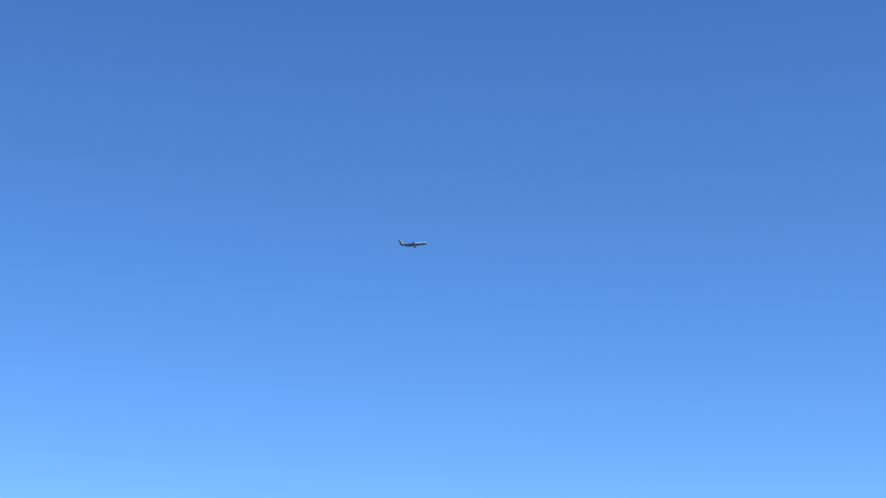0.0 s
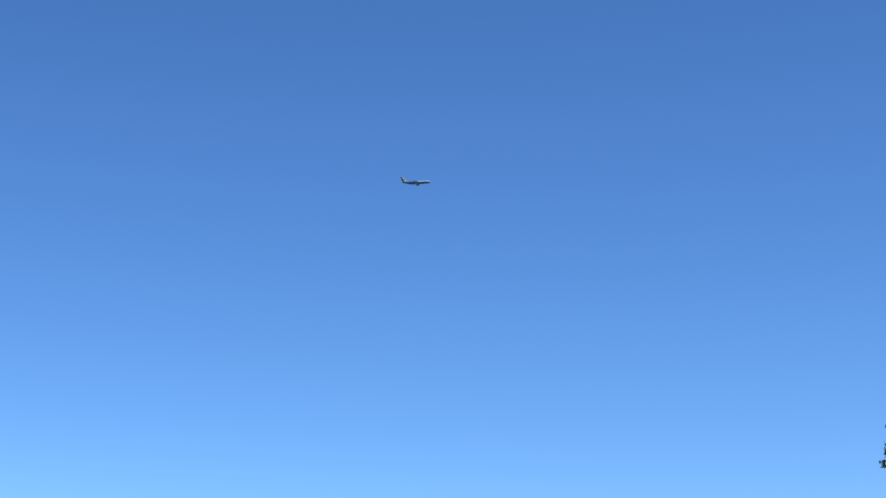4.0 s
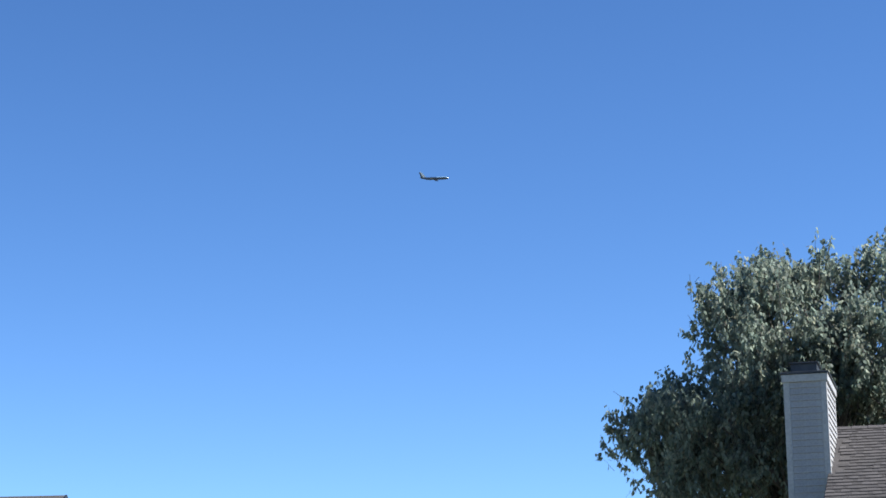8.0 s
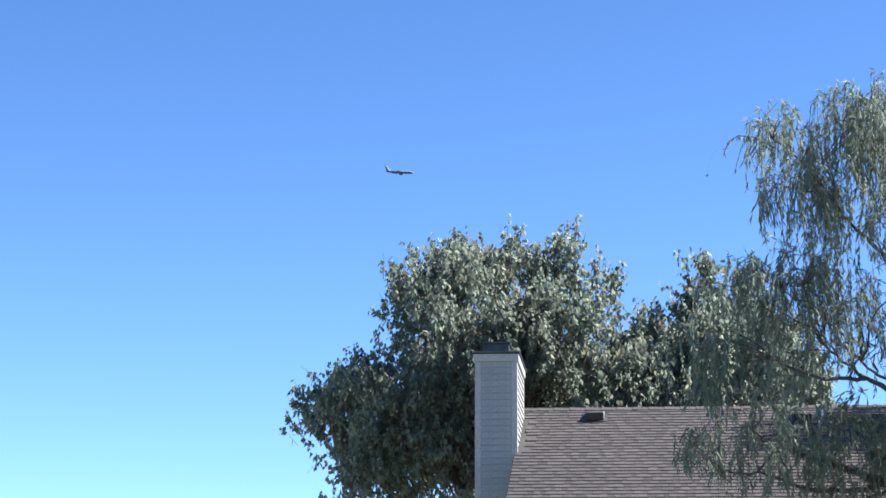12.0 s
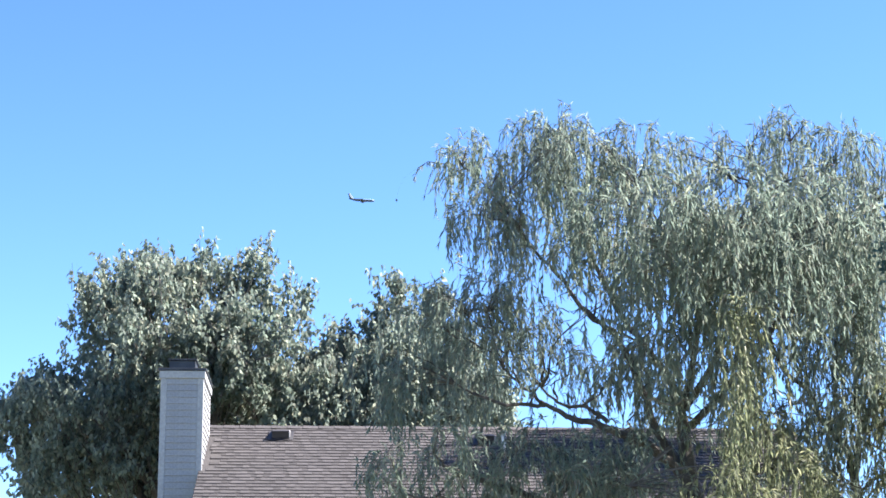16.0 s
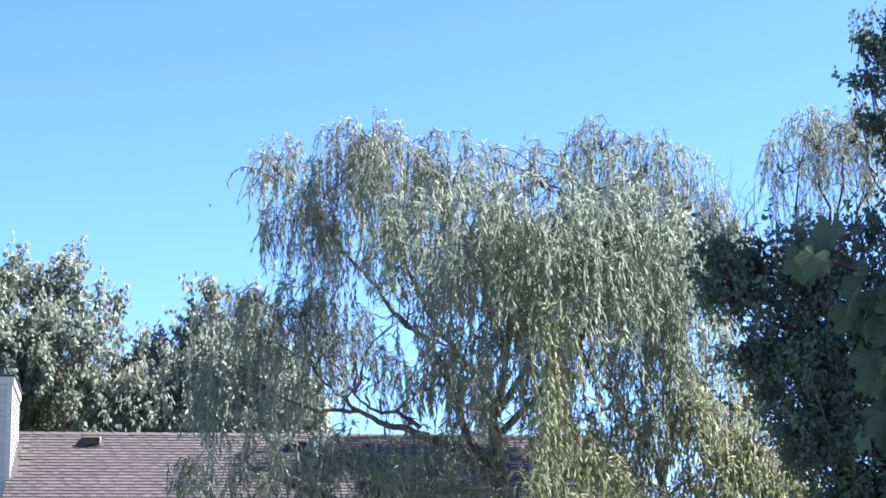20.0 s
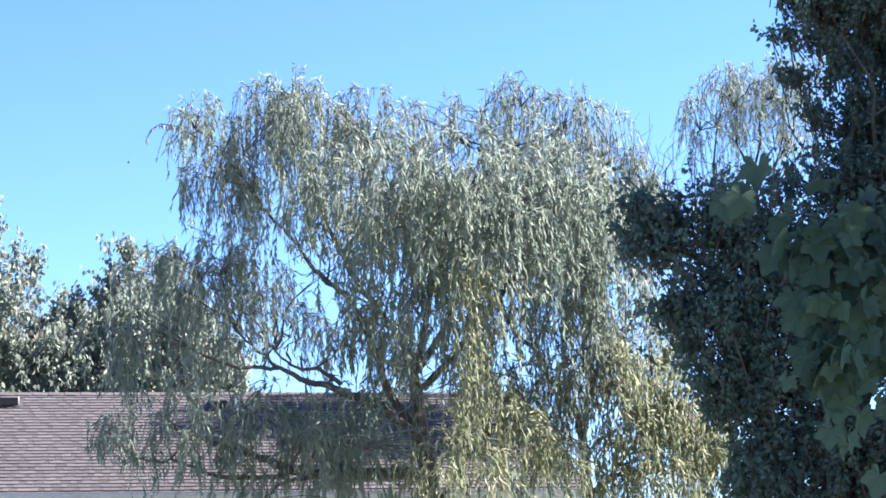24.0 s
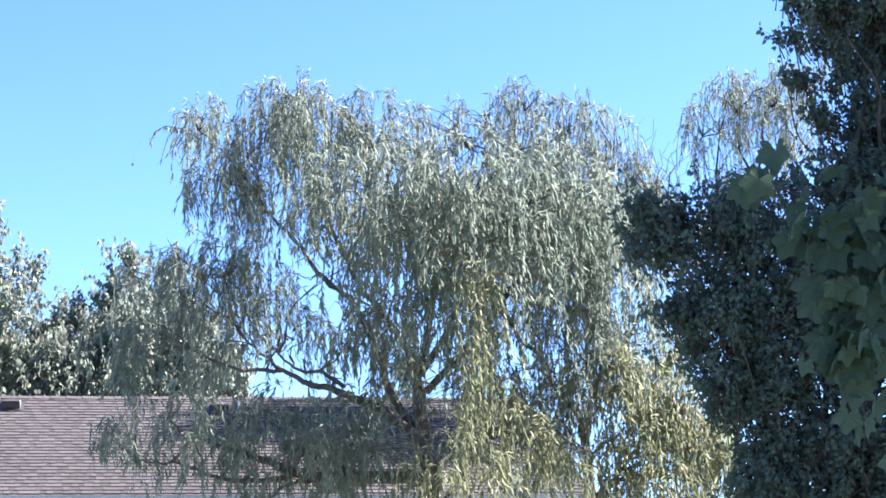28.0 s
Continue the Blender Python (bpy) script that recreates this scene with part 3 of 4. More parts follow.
    grow("limb", ((8.31, 0, 4.76), (8.31, -0.2, 5.53), (8.27, -0.3, 6.02), (8.46, -0.3, 6.53), (8.66, -0.2, 7.33), (8.62, 0, 8.25), (8.45, 0, 8.82)), 0.045, 0.008, tree, 6)
    grow("limb", ((8.31, -0.2, 5.53), (8.72, -0.3, 6.04), (9.16, -0.2, 6.92), (9.38, 0, 7.69), (9.73, 0.3, 8.14)), 0.03, 0.007, tree, 5)
    grow("limb", ((8.23, 0, 4.01), (8.66, -0.5, 4.64), (9.07, -0.8, 5.14), (9.44, -1, 5.32)), 0.035, 0.01, tree, 4)

    curtain = [(3.45, 0, 8.71, 0.18, 0.10, 18, 0.3, 0.75), (3.81, 0, 8.79, 0.29, 0.14, 42, 0.25, 0.7), (3.59, -0.2, 8.08, 0.16, 0.09, 24, 0.3, 0.6), (3.96, 0, 8.18, 0.25, 0.16, 66, 0.5, 1), (4.27, 0.2, 8.55, 0.29, 0.40, 66, 0.3, 0.9), (4.11, 0.1, 7.86, 0.18, 0.24, 42, 0.3, 0.7), (3.88, -0.1, 7.05, 0.44, 0.24, 96, 0.3, 0.8), (4.37, 0, 6.74, 0.33, 0.32, 60, 0.3, 0.8), (3.52, -0.3, 6.79, 0.27, 0.24, 60, 0.3, 0.7), (3.09, -0.3, 7.02, 0.27, 0.06, 18, 0.15, 0.4), (4.75, 0.2, 6.31, 0.26, 0.32, 36, 0.3, 0.7), (4.00, -0.2, 6.22, 0.54, 0.32, 90, 0.3, 0.7)]
    top = [(4.70, 0, 9.11, 0.42, 0.24, 108, 0.3, 0.9), (4.49, 0.2, 8.76, 0.35, 0.35, 72, 0.3, 0.8), (4.95, -0.3, 8.68, 0.45, 0.34, 108, 0.3, 0.8), (5.86, 0, 8.91, 0.57, 0.21, 126, 0.3, 0.8), (5.50, -0.3, 8.53, 0.45, 0.26, 84, 0.3, 0.7), (7.09, 0, 9.05, 0.46, 0.17, 48, 0.25, 0.6), (7.68, 0, 9.26, 0.21, 0.17, 60, 0.3, 0.8), (7.29, 0, 8.62, 0.69, 0.30, 138, 0.3, 0.8), (8.35, 0, 9.18, 0.17, 0.10, 36, 0.4, 0.9), (8.48, 0, 8.78, 0.37, 0.30, 96, 0.4, 1), (8.85, 0, 8.50, 0.31, 0.30, 66, 0.3, 0.8)]
    middle = [(4.83, -1.2, 7.72, 0.40, 0.48, 102, 0.3, 0.7), (5.40, -1.9, 7.57, 0.78, 0.63, 276, 0.3, 0.8), (6.30, -2, 7.51, 0.77, 0.62, 282, 0.3, 0.8), (7.36, -1.6, 7.65, 0.71, 0.63, 246, 0.3, 0.9), (5.22, -1.5, 6.99, 0.43, 0.42, 54, 0.3, 0.7), (5.76, -2, 6.77, 0.70, 0.52, 126, 0.3, 0.7), (6.68, -2, 6.80, 0.70, 0.52, 192, 0.3, 0.8), (7.78, -1.3, 7.06, 0.58, 0.64, 174, 0.3, 0.9), (8.63, -0.7, 7.29, 0.45, 0.66, 120, 0.3, 0.9), (9.20, 0, 8.12, 0.34, 0.45, 66, 0.3, 0.8), (9.80, 0.5, 7.92, 0.35, 0.40, 36, 0.25, 0.6), (6.3, 0.2, 7.7, 0.7, 0.5, 66, 0.3, 0.7), (7.5, 0.2, 7.7, 0.7, 0.5, 78, 0.3, 0.7)]
    lower = [(5.75, -0.6, 6.46, 0.45, 0.36, 48, 0.3, 0.8), (6.34, -1.2, 6.23, 0.58, 0.35, 78, 0.3, 0.9), (7.05, -1, 6.25, 0.33, 0.27, 54, 0.3, 0.9), (7.92, -0.8, 6.41, 0.37, 0.36, 90, 0.3, 0.8), (8.59, -0.4, 6.43, 0.45, 0.41, 126, 0.3, 0.8), (5.39, 0.3, 6.41, 0.27, 0.19, 30, 0.4, 0.9), (5.71, 0.3, 6.14, 0.42, 0.28, 60, 0.3, 0.8), (8.38, -0.4, 5.73, 0.30, 0.37, 60, 0.3, 0.8), (7.63, -0.5, 5.50, 0.45, 0.36, 96, 0.3, 0.8), (6.37, 0, 5.90, 0.46, 0.28, 54, 0.3, 0.6), (3.00, -0.3, 5.85, 0.45, 0.37, 36, 0.3, 0.7), (3.12, -0.3, 6.65, 0.45, 0.41, 30, 0.4, 1.1), (2.70, -0.3, 6.17, 0.30, 0.37, 18, 0.4, 1), (3.64, -0.4, 5.84, 0.53, 0.37, 18, 0.4, 0.9), (8.20, 0.2, 5.37, 0.38, 0.47, 54, 0.3, 0.8), (7.77, 0.3, 4.78, 0.54, 0.47, 72, 0.3, 0.8), (7.02, -0.2, 5.81, 0.45, 0.46, 30, 0.3, 0.8)]
    skirt = [(2.44, -0.5, 4.96, 0.45, 0.27, 30, 0.2, 0.5), (3.03, -0.6, 4.95, 0.56, 0.43, 54, 0.25, 0.6), (3.66, -0.7, 4.98, 0.52, 0.49, 36, 0.3, 0.7), (4.36, -0.4, 5.06, 0.53, 0.50, 72, 0.3, 0.7), (5.05, -0.3, 5.08, 0.60, 0.44, 84, 0.3, 0.8), (5.73, -0.3, 5.03, 0.53, 0.44, 84, 0.3, 0.8), (4.72, -0.6, 4.65, 0.89, 0.49, 90, 0.3, 0.8), (5.50, 0, 3.53, 2.14, 0.63, 108, 0.5, 1.2), (7.57, 0, 3.39, 1.91, 0.76, 108, 0.5, 1.2), (3.46, -0.5, 5.07, 0.37, 0.31, 18, 0.3, 0.8), (3.17, -0.5, 5.29, 0.45, 0.31, 12, 0.3, 0.8), (4.00, -0.6, 4.90, 0.45, 0.37, 24, 0.3, 0.8), (4.85, -0.6, 4.71, 0.67, 0.43, 36, 0.3, 0.7)]
    yellow = [(6.22, -2.6, 6.25, 0.14, 0.19, 30, 0.7, 1.3), (6.24, -1.5, 5.19, 0.41, 0.49, 54, 0.3, 0.8), (6.75, -1.6, 5.25, 0.48, 0.48, 60, 0.3, 0.8), (6.00, -2, 4.39, 0.60, 0.40, 54, 0.25, 0.7), (6.84, -1.8, 4.55, 0.64, 0.48, 60, 0.3, 0.8), (7.50, -1.4, 4.70, 0.48, 0.57, 48, 0.3, 0.8), (8.11, -1.2, 5.67, 0.42, 0.49, 42, 0.3, 0.8), (8.74, -0.8, 5.71, 0.42, 0.33, 132, 0.3, 0.8), (9.15, -1, 5.28, 0.39, 0.33, 162, 0.3, 0.8), (8.53, -1, 4.86, 0.35, 0.37, 114, 0.3, 0.8), (9.41, -1, 4.77, 0.27, 0.37, 126, 0.3, 0.8), (8.75, -1, 4.23, 0.63, 0.25, 120, 0.3, 0.8), (9.20, -0.6, 6.24, 0.20, 0.24, 30, 0.3, 0.6), (9.65, -0.9, 4.72, 0.21, 0.50, 84, 0.3, 0.7)]
    wood = np.array(wood)
    blades, stems, twigs = [], [], []
    for group, width in ((curtain, 0.018), (top, 0.017), (middle, 0.022), (lower, 0.022), (skirt, 0.022)):
        b, s, w = shoots(rng, Y, group, 30, 0.115, width, wood)
        blades.append(b)
        stems.append(s)
        twigs.append(w)
    quads("crown", np.concatenate(blades), WILLOW_LEAF, tree)
    quads("shoot_mass", np.concatenate(stems), TWIG, tree)
    b, s, w = shoots(rng, Y, yellow, 32, 0.105, 0.022, wood)
    quads("branchlet_mass", np.concatenate(twigs + [w]), BARK, tree)
    quads("yellowing_crown", b, YELLOW_WILLOW_LEAF, tree, "yellow-green sunlit hanging shoots")
    quads("pale_shoot_mass", s, TWIG, tree)
    # one long bare shoot off the side of the crown, and single leaves blown out on threads
    bm = bmesh.new()
    arch = [Vector(p) for p in ((3.6, Y, 8.5), (3.35, Y, 8.64), (3.15, Y, 8.66), (3.03, Y, 8.58), (2.97, Y, 8.42))]
    tube(bm, arch, [0.009, 0.008, 0.007, 0.006, 0.004], 4)
    part("bare_shoot", bm, TWIG, tree)
    bm = bmesh.new()
    tube(bm, [(3.03, Y, 8.58), (2.86, Y, 8.45), (2.79, Y, 8.3), (2.77, Y, 8.18)], [0.0007, 0.0006, 0.0005, 0.0005], 4)
    part("thread", bm, TWIG, tree)
    bm = bmesh.new()
    tube(bm, [(4.78, Y, 9.12), (4.8, Y, 9.3), (4.79, Y, 9.46)], [0.0008, 0.0006, 0.0005], 4)
    part("thread", bm, TWIG, tree)
    k = rng.integers(1, 5, 44)
    spots = np.array([arch[i - 1].lerp(arch[i], rng.uniform()) for i in k])
    quads("shoot_leaves", leaves(rng, spots, rng.normal(0, 0.3, (44, 3)) + np.array([-0.3, 0, -1.0]), 0.08, 0.018), WILLOW_LEAF, tree)
    quads("hanging_leaf", leaves(rng, np.array([[2.77, Y, 8.19], [4.79, Y, 9.47]]), np.array([[0.05, 0.02, -1.0], [0.1, 0.02, -1.0]]), 0.06, 0.03), WILLOW_LEAF, tree)
    for x, z, dx, dz in ((5.87, 6.49, 0.48, 0.1), (5.49, 5.61, 0.29, -0.07), (5.8, 5.56, 0.2, 0.06)):      # pale snapped stubs
        bm = bmesh.new()
        tube(bm, bent((x, Y - 1.3, z), (x + dx, Y - 1.35, z + dz), py, 0.25, 0.06, 4), [0.016, 0.015, 0.013, 0.012, 0.009], 5)
        part("broken_branch", bm, TWIG, tree, "pale snapped branch stub")
    for _ in range(64):      # bare upright twigs above the thin side of the crown
        x = py.gauss(9.25, 0.42)
        bm = bmesh.new()
        foot = (x, Y + py.gauss(0, 0.4), 7.7 + py.uniform(-0.3, 0.3))
        tube(bm, bent(foot, (x + py.gauss(0.1, 0.15), foot[1], foot[2] + py.uniform(0.4, 1.15)), py, 0.3, 0.0, 5), [0.009 - 0.0013 * k for k in range(6)], 4)
        part("bare_twig", bm, BARK, tree)


def second_willow():
    rng, py = np.random.default_rng(9), random.Random(9)
    tree = thing("weeping_willow", "thin weeping willow with sparse pale shoots and an added hidden crown shading the roof", "willow tree")
    Y = 30.0
    limbs(py, tree, (12.9, Y, 0), (12.8, Y, 7.5), [(12.0, Y, 10.5), (12.6, Y, 10.85), (13.2, Y, 11.0), (13.7, Y, 11.0), (12.3, Y + 0.4, 9.5), (13.5, Y, 10.2), (9.6, Y + 1.5, 9.4), (10.8, Y + 1.4, 9.5)], 0.09, DARK_BARK)
    outer = [(11.93, 0, 10.84, 0.13, 0.12, 30, 0.2, 0.7), (12.36, 0, 11.06, 0.32, 0.12, 66, 0.2, 0.7), (12.96, 0, 11.22, 0.4, 0.14, 84, 0.2, 0.7), (13.56, 0, 11.26, 0.45, 0.2, 96, 0.2, 0.7), (12.06, 0, 10.29, 0.25, 0.3, 42, 0.25, 0.7), (12.76, 0, 10.54, 0.42, 0.35, 84, 0.25, 0.7), (13.46, 0, 10.54, 0.5, 0.4, 90, 0.25, 0.7), (12.5, 0, 9.7, 0.4, 0.3, 42, 0.25, 0.7)]
    # dense lobes hidden behind the large willow, added to shade the roof
    inner = [(7.8, 1.4, 9.3, 0.6, 0.4, 300, 0.3, 0.9), (8.7, 1.5, 9.35, 0.7, 0.4, 380, 0.3, 0.9), (9.6, 1.5, 9.55, 0.8, 0.45, 440, 0.3, 0.9), (10.6, 1.2, 9.3, 0.8, 0.45, 440, 0.3, 0.9), (9.4, 0.6, 8.6, 0.9, 0.5, 440, 0.3, 0.9)]
    wood = np.array([(12.0, Y, 10.3), (12.6, Y, 10.7), (13.2, Y, 10.8), (13.7, Y, 10.8), (12.3, Y + 0.4, 9.4), (13.5, Y, 10.0), (9.6, Y + 1.5, 9.2), (10.8, Y + 1.4, 9.3)])
    b, s, w = shoots(rng, Y, outer + inner, 34, 0.09, 0.017, wood)
    quads("crown", b, WILLOW_LEAF, tree)
    quads("shoot_mass", s, TWIG, tree)
    quads("branchlet_mass", w, DARK_BARK, tree)


def trees():
    Y = 42.0
    broadleaf("cottonwood", "tall cottonwood in full grey-green leaf behind the roof", "tree",
              [(0.38, Y, 9.85, 1.64, 2.36, 0.93), (0.5, Y, 10.80, 0.55, 0.79, 0.44), (-1.24, Y, 9.92, 0.74, 1.06, 0.52), (2.32, Y, 10.00, 0.6, 0.86, 0.57), (0.25, Y, 8.38, 2.19, 3.14, 1.04), (1.5, Y, 10.62, 0.49, 0.71, 0.44), (-2.29, Y, 7.51, 0.98, 1.41, 0.93), (-1.41, Y, 6.73, 1.2, 1.72, 0.98), (-2.94, Y, 8.07, 0.42, 0.60, 0.37), (2.45, Y, 8.37, 1.2, 1.72, 0.93), (-2.07, Y, 8.40, 0.44, 0.62, 0.38), (-0.62, Y, 10.62, 0.55, 0.79, 0.33), (1.0, Y, 6.20, 2.0, 2.50, 1.0), (0.3, Y - 2.0, 8.3, 1.4, 0.7, 1.0), (1.5, Y - 1.9, 8.9, 0.9, 0.6, 0.8), (-1.2, Y - 1.8, 7.5, 1.0, 0.6, 0.8), (2.5, Y - 1.6, 8.1, 0.8, 0.6, 0.7), (2.6, Y - 1.9, 7.2, 0.7, 0.5, 0.7), (0.4, Y - 2.2, 9.6, 0.9, 0.5, 0.7)],
              390, 7600, 13, 0.112, COTTONWOOD_LEAF, BARK, (0.5, Y, 0), (0.4, Y, 6.0), 3, 0.28)
    broadleaf("cottonwood", "smaller cottonwood with a pointed top behind the willow", "tree",
              [(4.64, Y, 10.31, 0.2, 0.29, 0.44), (4.51, Y, 9.36, 0.55, 0.79, 0.6), (3.73, Y, 9.14, 0.52, 0.75, 0.46), (4.63, Y, 8.24, 1.31, 1.89, 0.93), (5.55, Y, 9.35, 0.76, 1.10, 0.87), (5.71, Y, 8.01, 1.2, 1.72, 0.87), (5.0, Y, 6.80, 1.6, 1.88, 0.8), (3.6, Y - 1.6, 8.2, 0.7, 0.5, 0.8), (4.5, Y - 1.5, 8.6, 0.8, 0.5, 0.8), (3.2, Y - 1.9, 7.5, 0.7, 0.5, 0.7), (4.0, Y - 1.9, 7.4, 0.8, 0.5, 0.7), (5.2, Y - 1.9, 8.0, 0.8, 0.5, 0.8)],
              240, 5000, 13, 0.112, COTTONWOOD_LEAF, BARK, (5.0, Y, 0), (4.9, Y, 6.0), 4, 0.2,
              reach=(((4.6, Y, 9.9), (4.64, Y, 10.75)), ((4.5, Y, 9.6), (4.15, Y, 10.2)), ((3.7, Y, 9.2), (3.6, Y, 9.75)), ((5.3, Y, 9.8), (5.2, Y, 10.5))))
    willow()
    second_willow()
    Y = 18.0
    upper = [(9.1, Y, 8.06, 0.56, 0.7, 0.36), (9.15, Y, 7.27, 0.48, 0.6, 0.45), (9.2, Y, 6.66, 0.5, 0.6, 0.35), (8.6, Y, 8.15, 0.26, 0.28, 0.2), (8.75, Y, 7.6, 0.2, 0.3, 0.22), (7.97, Y, 6.3, 0.22, 0.22, 0.14), (8.55, Y, 6.35, 0.3, 0.3, 0.18), (9.6, Y, 6.2, 0.9, 1.0, 2.2), (9.8, Y, 8.5, 0.9, 1.0, 0.8)]
    # unseen lobes on the sun side, added to shade the visible crown
    shade_lobes = [(10.7, Y, 8.6, 1.0, 1.1, 0.9), (11.2, Y, 7.2, 1.1, 1.3, 1.1), (10.9, Y, 5.6, 1.0, 1.2, 1.0), (10.6, Y, 4.1, 0.9, 1.1, 0.8), (11.9, Y, 6.0, 0.8, 1.0, 1.2)]
    lower = [(6.85, Y, 6.0, 0.3, 0.32, 0.14), (7.3, Y, 5.95, 0.35, 0.4, 0.24), (6.98, Y, 5.55, 0.38, 0.46, 0.26), (6.55, Y, 5.7, 0.2, 0.22, 0.1), (7.17, Y, 4.96, 0.42, 0.48, 0.35), (7.75, Y, 5.55, 0.52, 0.59, 0.52), (8.1, Y, 4.83, 0.52, 0.59, 0.52), (7.55, Y, 4.45, 0.25, 0.32, 0.3), (8.6, Y, 5.74, 0.47, 0.54, 0.56), (8.58, Y, 3.65, 0.42, 0.48, 0.28), (7.7, Y, 3.74, 0.15, 0.22, 0.28), (7.6, Y, 4.3, 0.32, 0.5, 0.4), (7.95, Y, 3.6, 0.38, 0.5, 0.55), (8.3, Y, 3.4, 0.75, 0.8, 0.8), (9.4, Y, 3.4, 0.9, 1.0, 1.0)]
    broadleaf("pear_tree", "dense dark-leaved tree in shade", "tree", upper + lower + shade_lobes,
              1000, 17500, 13, 0.055, DARK_LEAF, DARK_BARK, (8.6, Y, 0), (8.4, Y, 3.0), 6, 0.13, hang=0.8, spread=0.15, puff=0.19, upright=1.0, broad=0.68,
              reach=(((8.7, Y, 7.7), (7.95, Y, 7.82)), ((8.6, Y, 8.2), (8.12, Y, 8.14)), ((8.6, Y, 7.3), (8.12, Y, 7.42)), ((8.7, Y, 6.95), (8.2, Y, 7.1)), ((7.1, Y, 5.7), (6.42, Y, 5.72)), ((7.1, Y, 5.9), (6.6, Y, 6.12)), ((7.1, Y, 5.2), (6.6, Y, 5.1))))


def maple():
    """A maple beside the camera, of which one leafy branch reaches into view; returns that branch."""
    py = random.Random(11)
    tree = thing("maple_tree", "maple with large dark lobed leaves close to the camera", "tree", pose(5.6, 7.0, 0))
    bm = bmesh.new()
    tube(bm, bent((0, 0, 0), (-0.1, 0, 4.4), py, 0.1), [0.16 - 0.012 * i for i in range(8)], 10)
    part("trunk", bm, DARK_BARK, tree)
    bm = bmesh.new()
    tips = [Vector(p) for p in ((-1.40, 0, 0.44), (-1.32, 0.05, 0.40), (-1.05, -0.05, 0.38), (-1.1, 0.1, 0.15), (-1.12, -0.1, -0.1), (-1.12, 0.1, -0.32), (-0.95, 0, -0.4), (-0.85, 0.1, 0.3), (-0.8, 0.15, 0.1), (-0.7, 0, -0.3))]
    root = Vector((1.08, 0, -0.55))
    tube(bm, bent(root, (-0.2, 0, -0.05), py, 0.15, 0.05), [0.024 - 0.002 * i for i in range(8)], 6)
    for tip in tips:
        tube(bm, bent((-0.2, 0, -0.05), tip, py, 0.2, 0.05), [0.006 * (1 - 0.11 * i) for i in range(8)], 5)
    branch = part("branch", bm, DARK_BARK, tree, "leafy branch stirring in the wind")
    branch.matrix_basis = pose(-1.2, 0, 3.1)
    m = bmesh.new()
    outline = []
    for i in range(5):
        a = math.radians(-130 + 65 * i)
        r = (0.72, 0.95, 1.1, 0.95, 0.72)[i]
        for off, k in ((-20, 0.74), (-12, 0.86), (0, 1.0), (12, 0.86), (20, 0.74)):
            outline.append((math.sin(a + radians(off)) * r * k, math.cos(a + radians(off)) * r * k))
        if i < 4:
            a += math.radians(32)
            outline.append((math.sin(a) * 0.72, math.cos(a) * 0.72))
    mid = m.verts.new((0, 0, 0))
    ring = [m.verts.new((x, y, -0.4 * abs(x) - 0.25 * y * y + 0.05 * math.sin(9 * x + 5 * y))) for x, y in outline]
    for a, b in zip(ring, ring[1:]):
        m.faces.new((mid, b, a))
    me = bpy.data.meshes.new("leaf")
    m.to_mesh(me)
    m.free()
    me.materials.append(NEAR_LEAF)
    sprays = ((-1.37, 0.40, 0.05, 0.05, 11), (-1.12, 0.27, 0.06, 0.06, 22), (-1.0, -0.08, 0.10, 0.17, 130), (-0.85, 0.25, 0.09, 0.12, 50), (-0.55, 0.0, 0.18, 0.25, 120))
    for x, z, sx, sz in [s[:4] for s in sprays for _ in range(s[4])]:
        p = Vector((py.gauss(x, sx), py.gauss(0, 0.12), py.gauss(z, sz)))
        s = py.uniform(0.05, 0.085)
        q = Euler((py.gauss(-1.25, 0.4), py.gauss(0, 0.45), py.uniform(-1.0, 1.0)))
        shared("leaf", me, branch, Matrix.LocRotScale(p, q, (s, s, s)))
    # crown and limbs out of view, added to keep the branch in shade
    rng = np.random.default_rng(12)
    at, way = clump_points(rng, [(-0.2, 0, 5.3, 1.2, 1.3, 1.0), (0.7, 0.2, 4.6, 1.1, 1.2, 1.0), (0.3, -0.4, 6.2, 1.0, 1.1, 0.8), (0.9, -0.1, 3.6, 0.9, 1.0, 0.7), (0.3, -0.1, 4.8, 0.8, 1.0, 0.8)], 8000, 0.3)
    quads("crown", leaves(rng, at, way + np.array([0, 0, -0.6]), 0.15, 0.13), NEAR_LEAF, tree)
    for end in ((-0.3, 0, 5.6), (0.7, 0.2, 5.0), (0.3, -0.4, 6.3)):
        bm = bmesh.new()
        tube(bm, bent((-0.1, 0, 4.2), end, py, 0.2, 0.05), [0.05 - 0.005 * i for i in range(8)], 6)
        part("limb", bm, DARK_BARK, tree)
    return branch


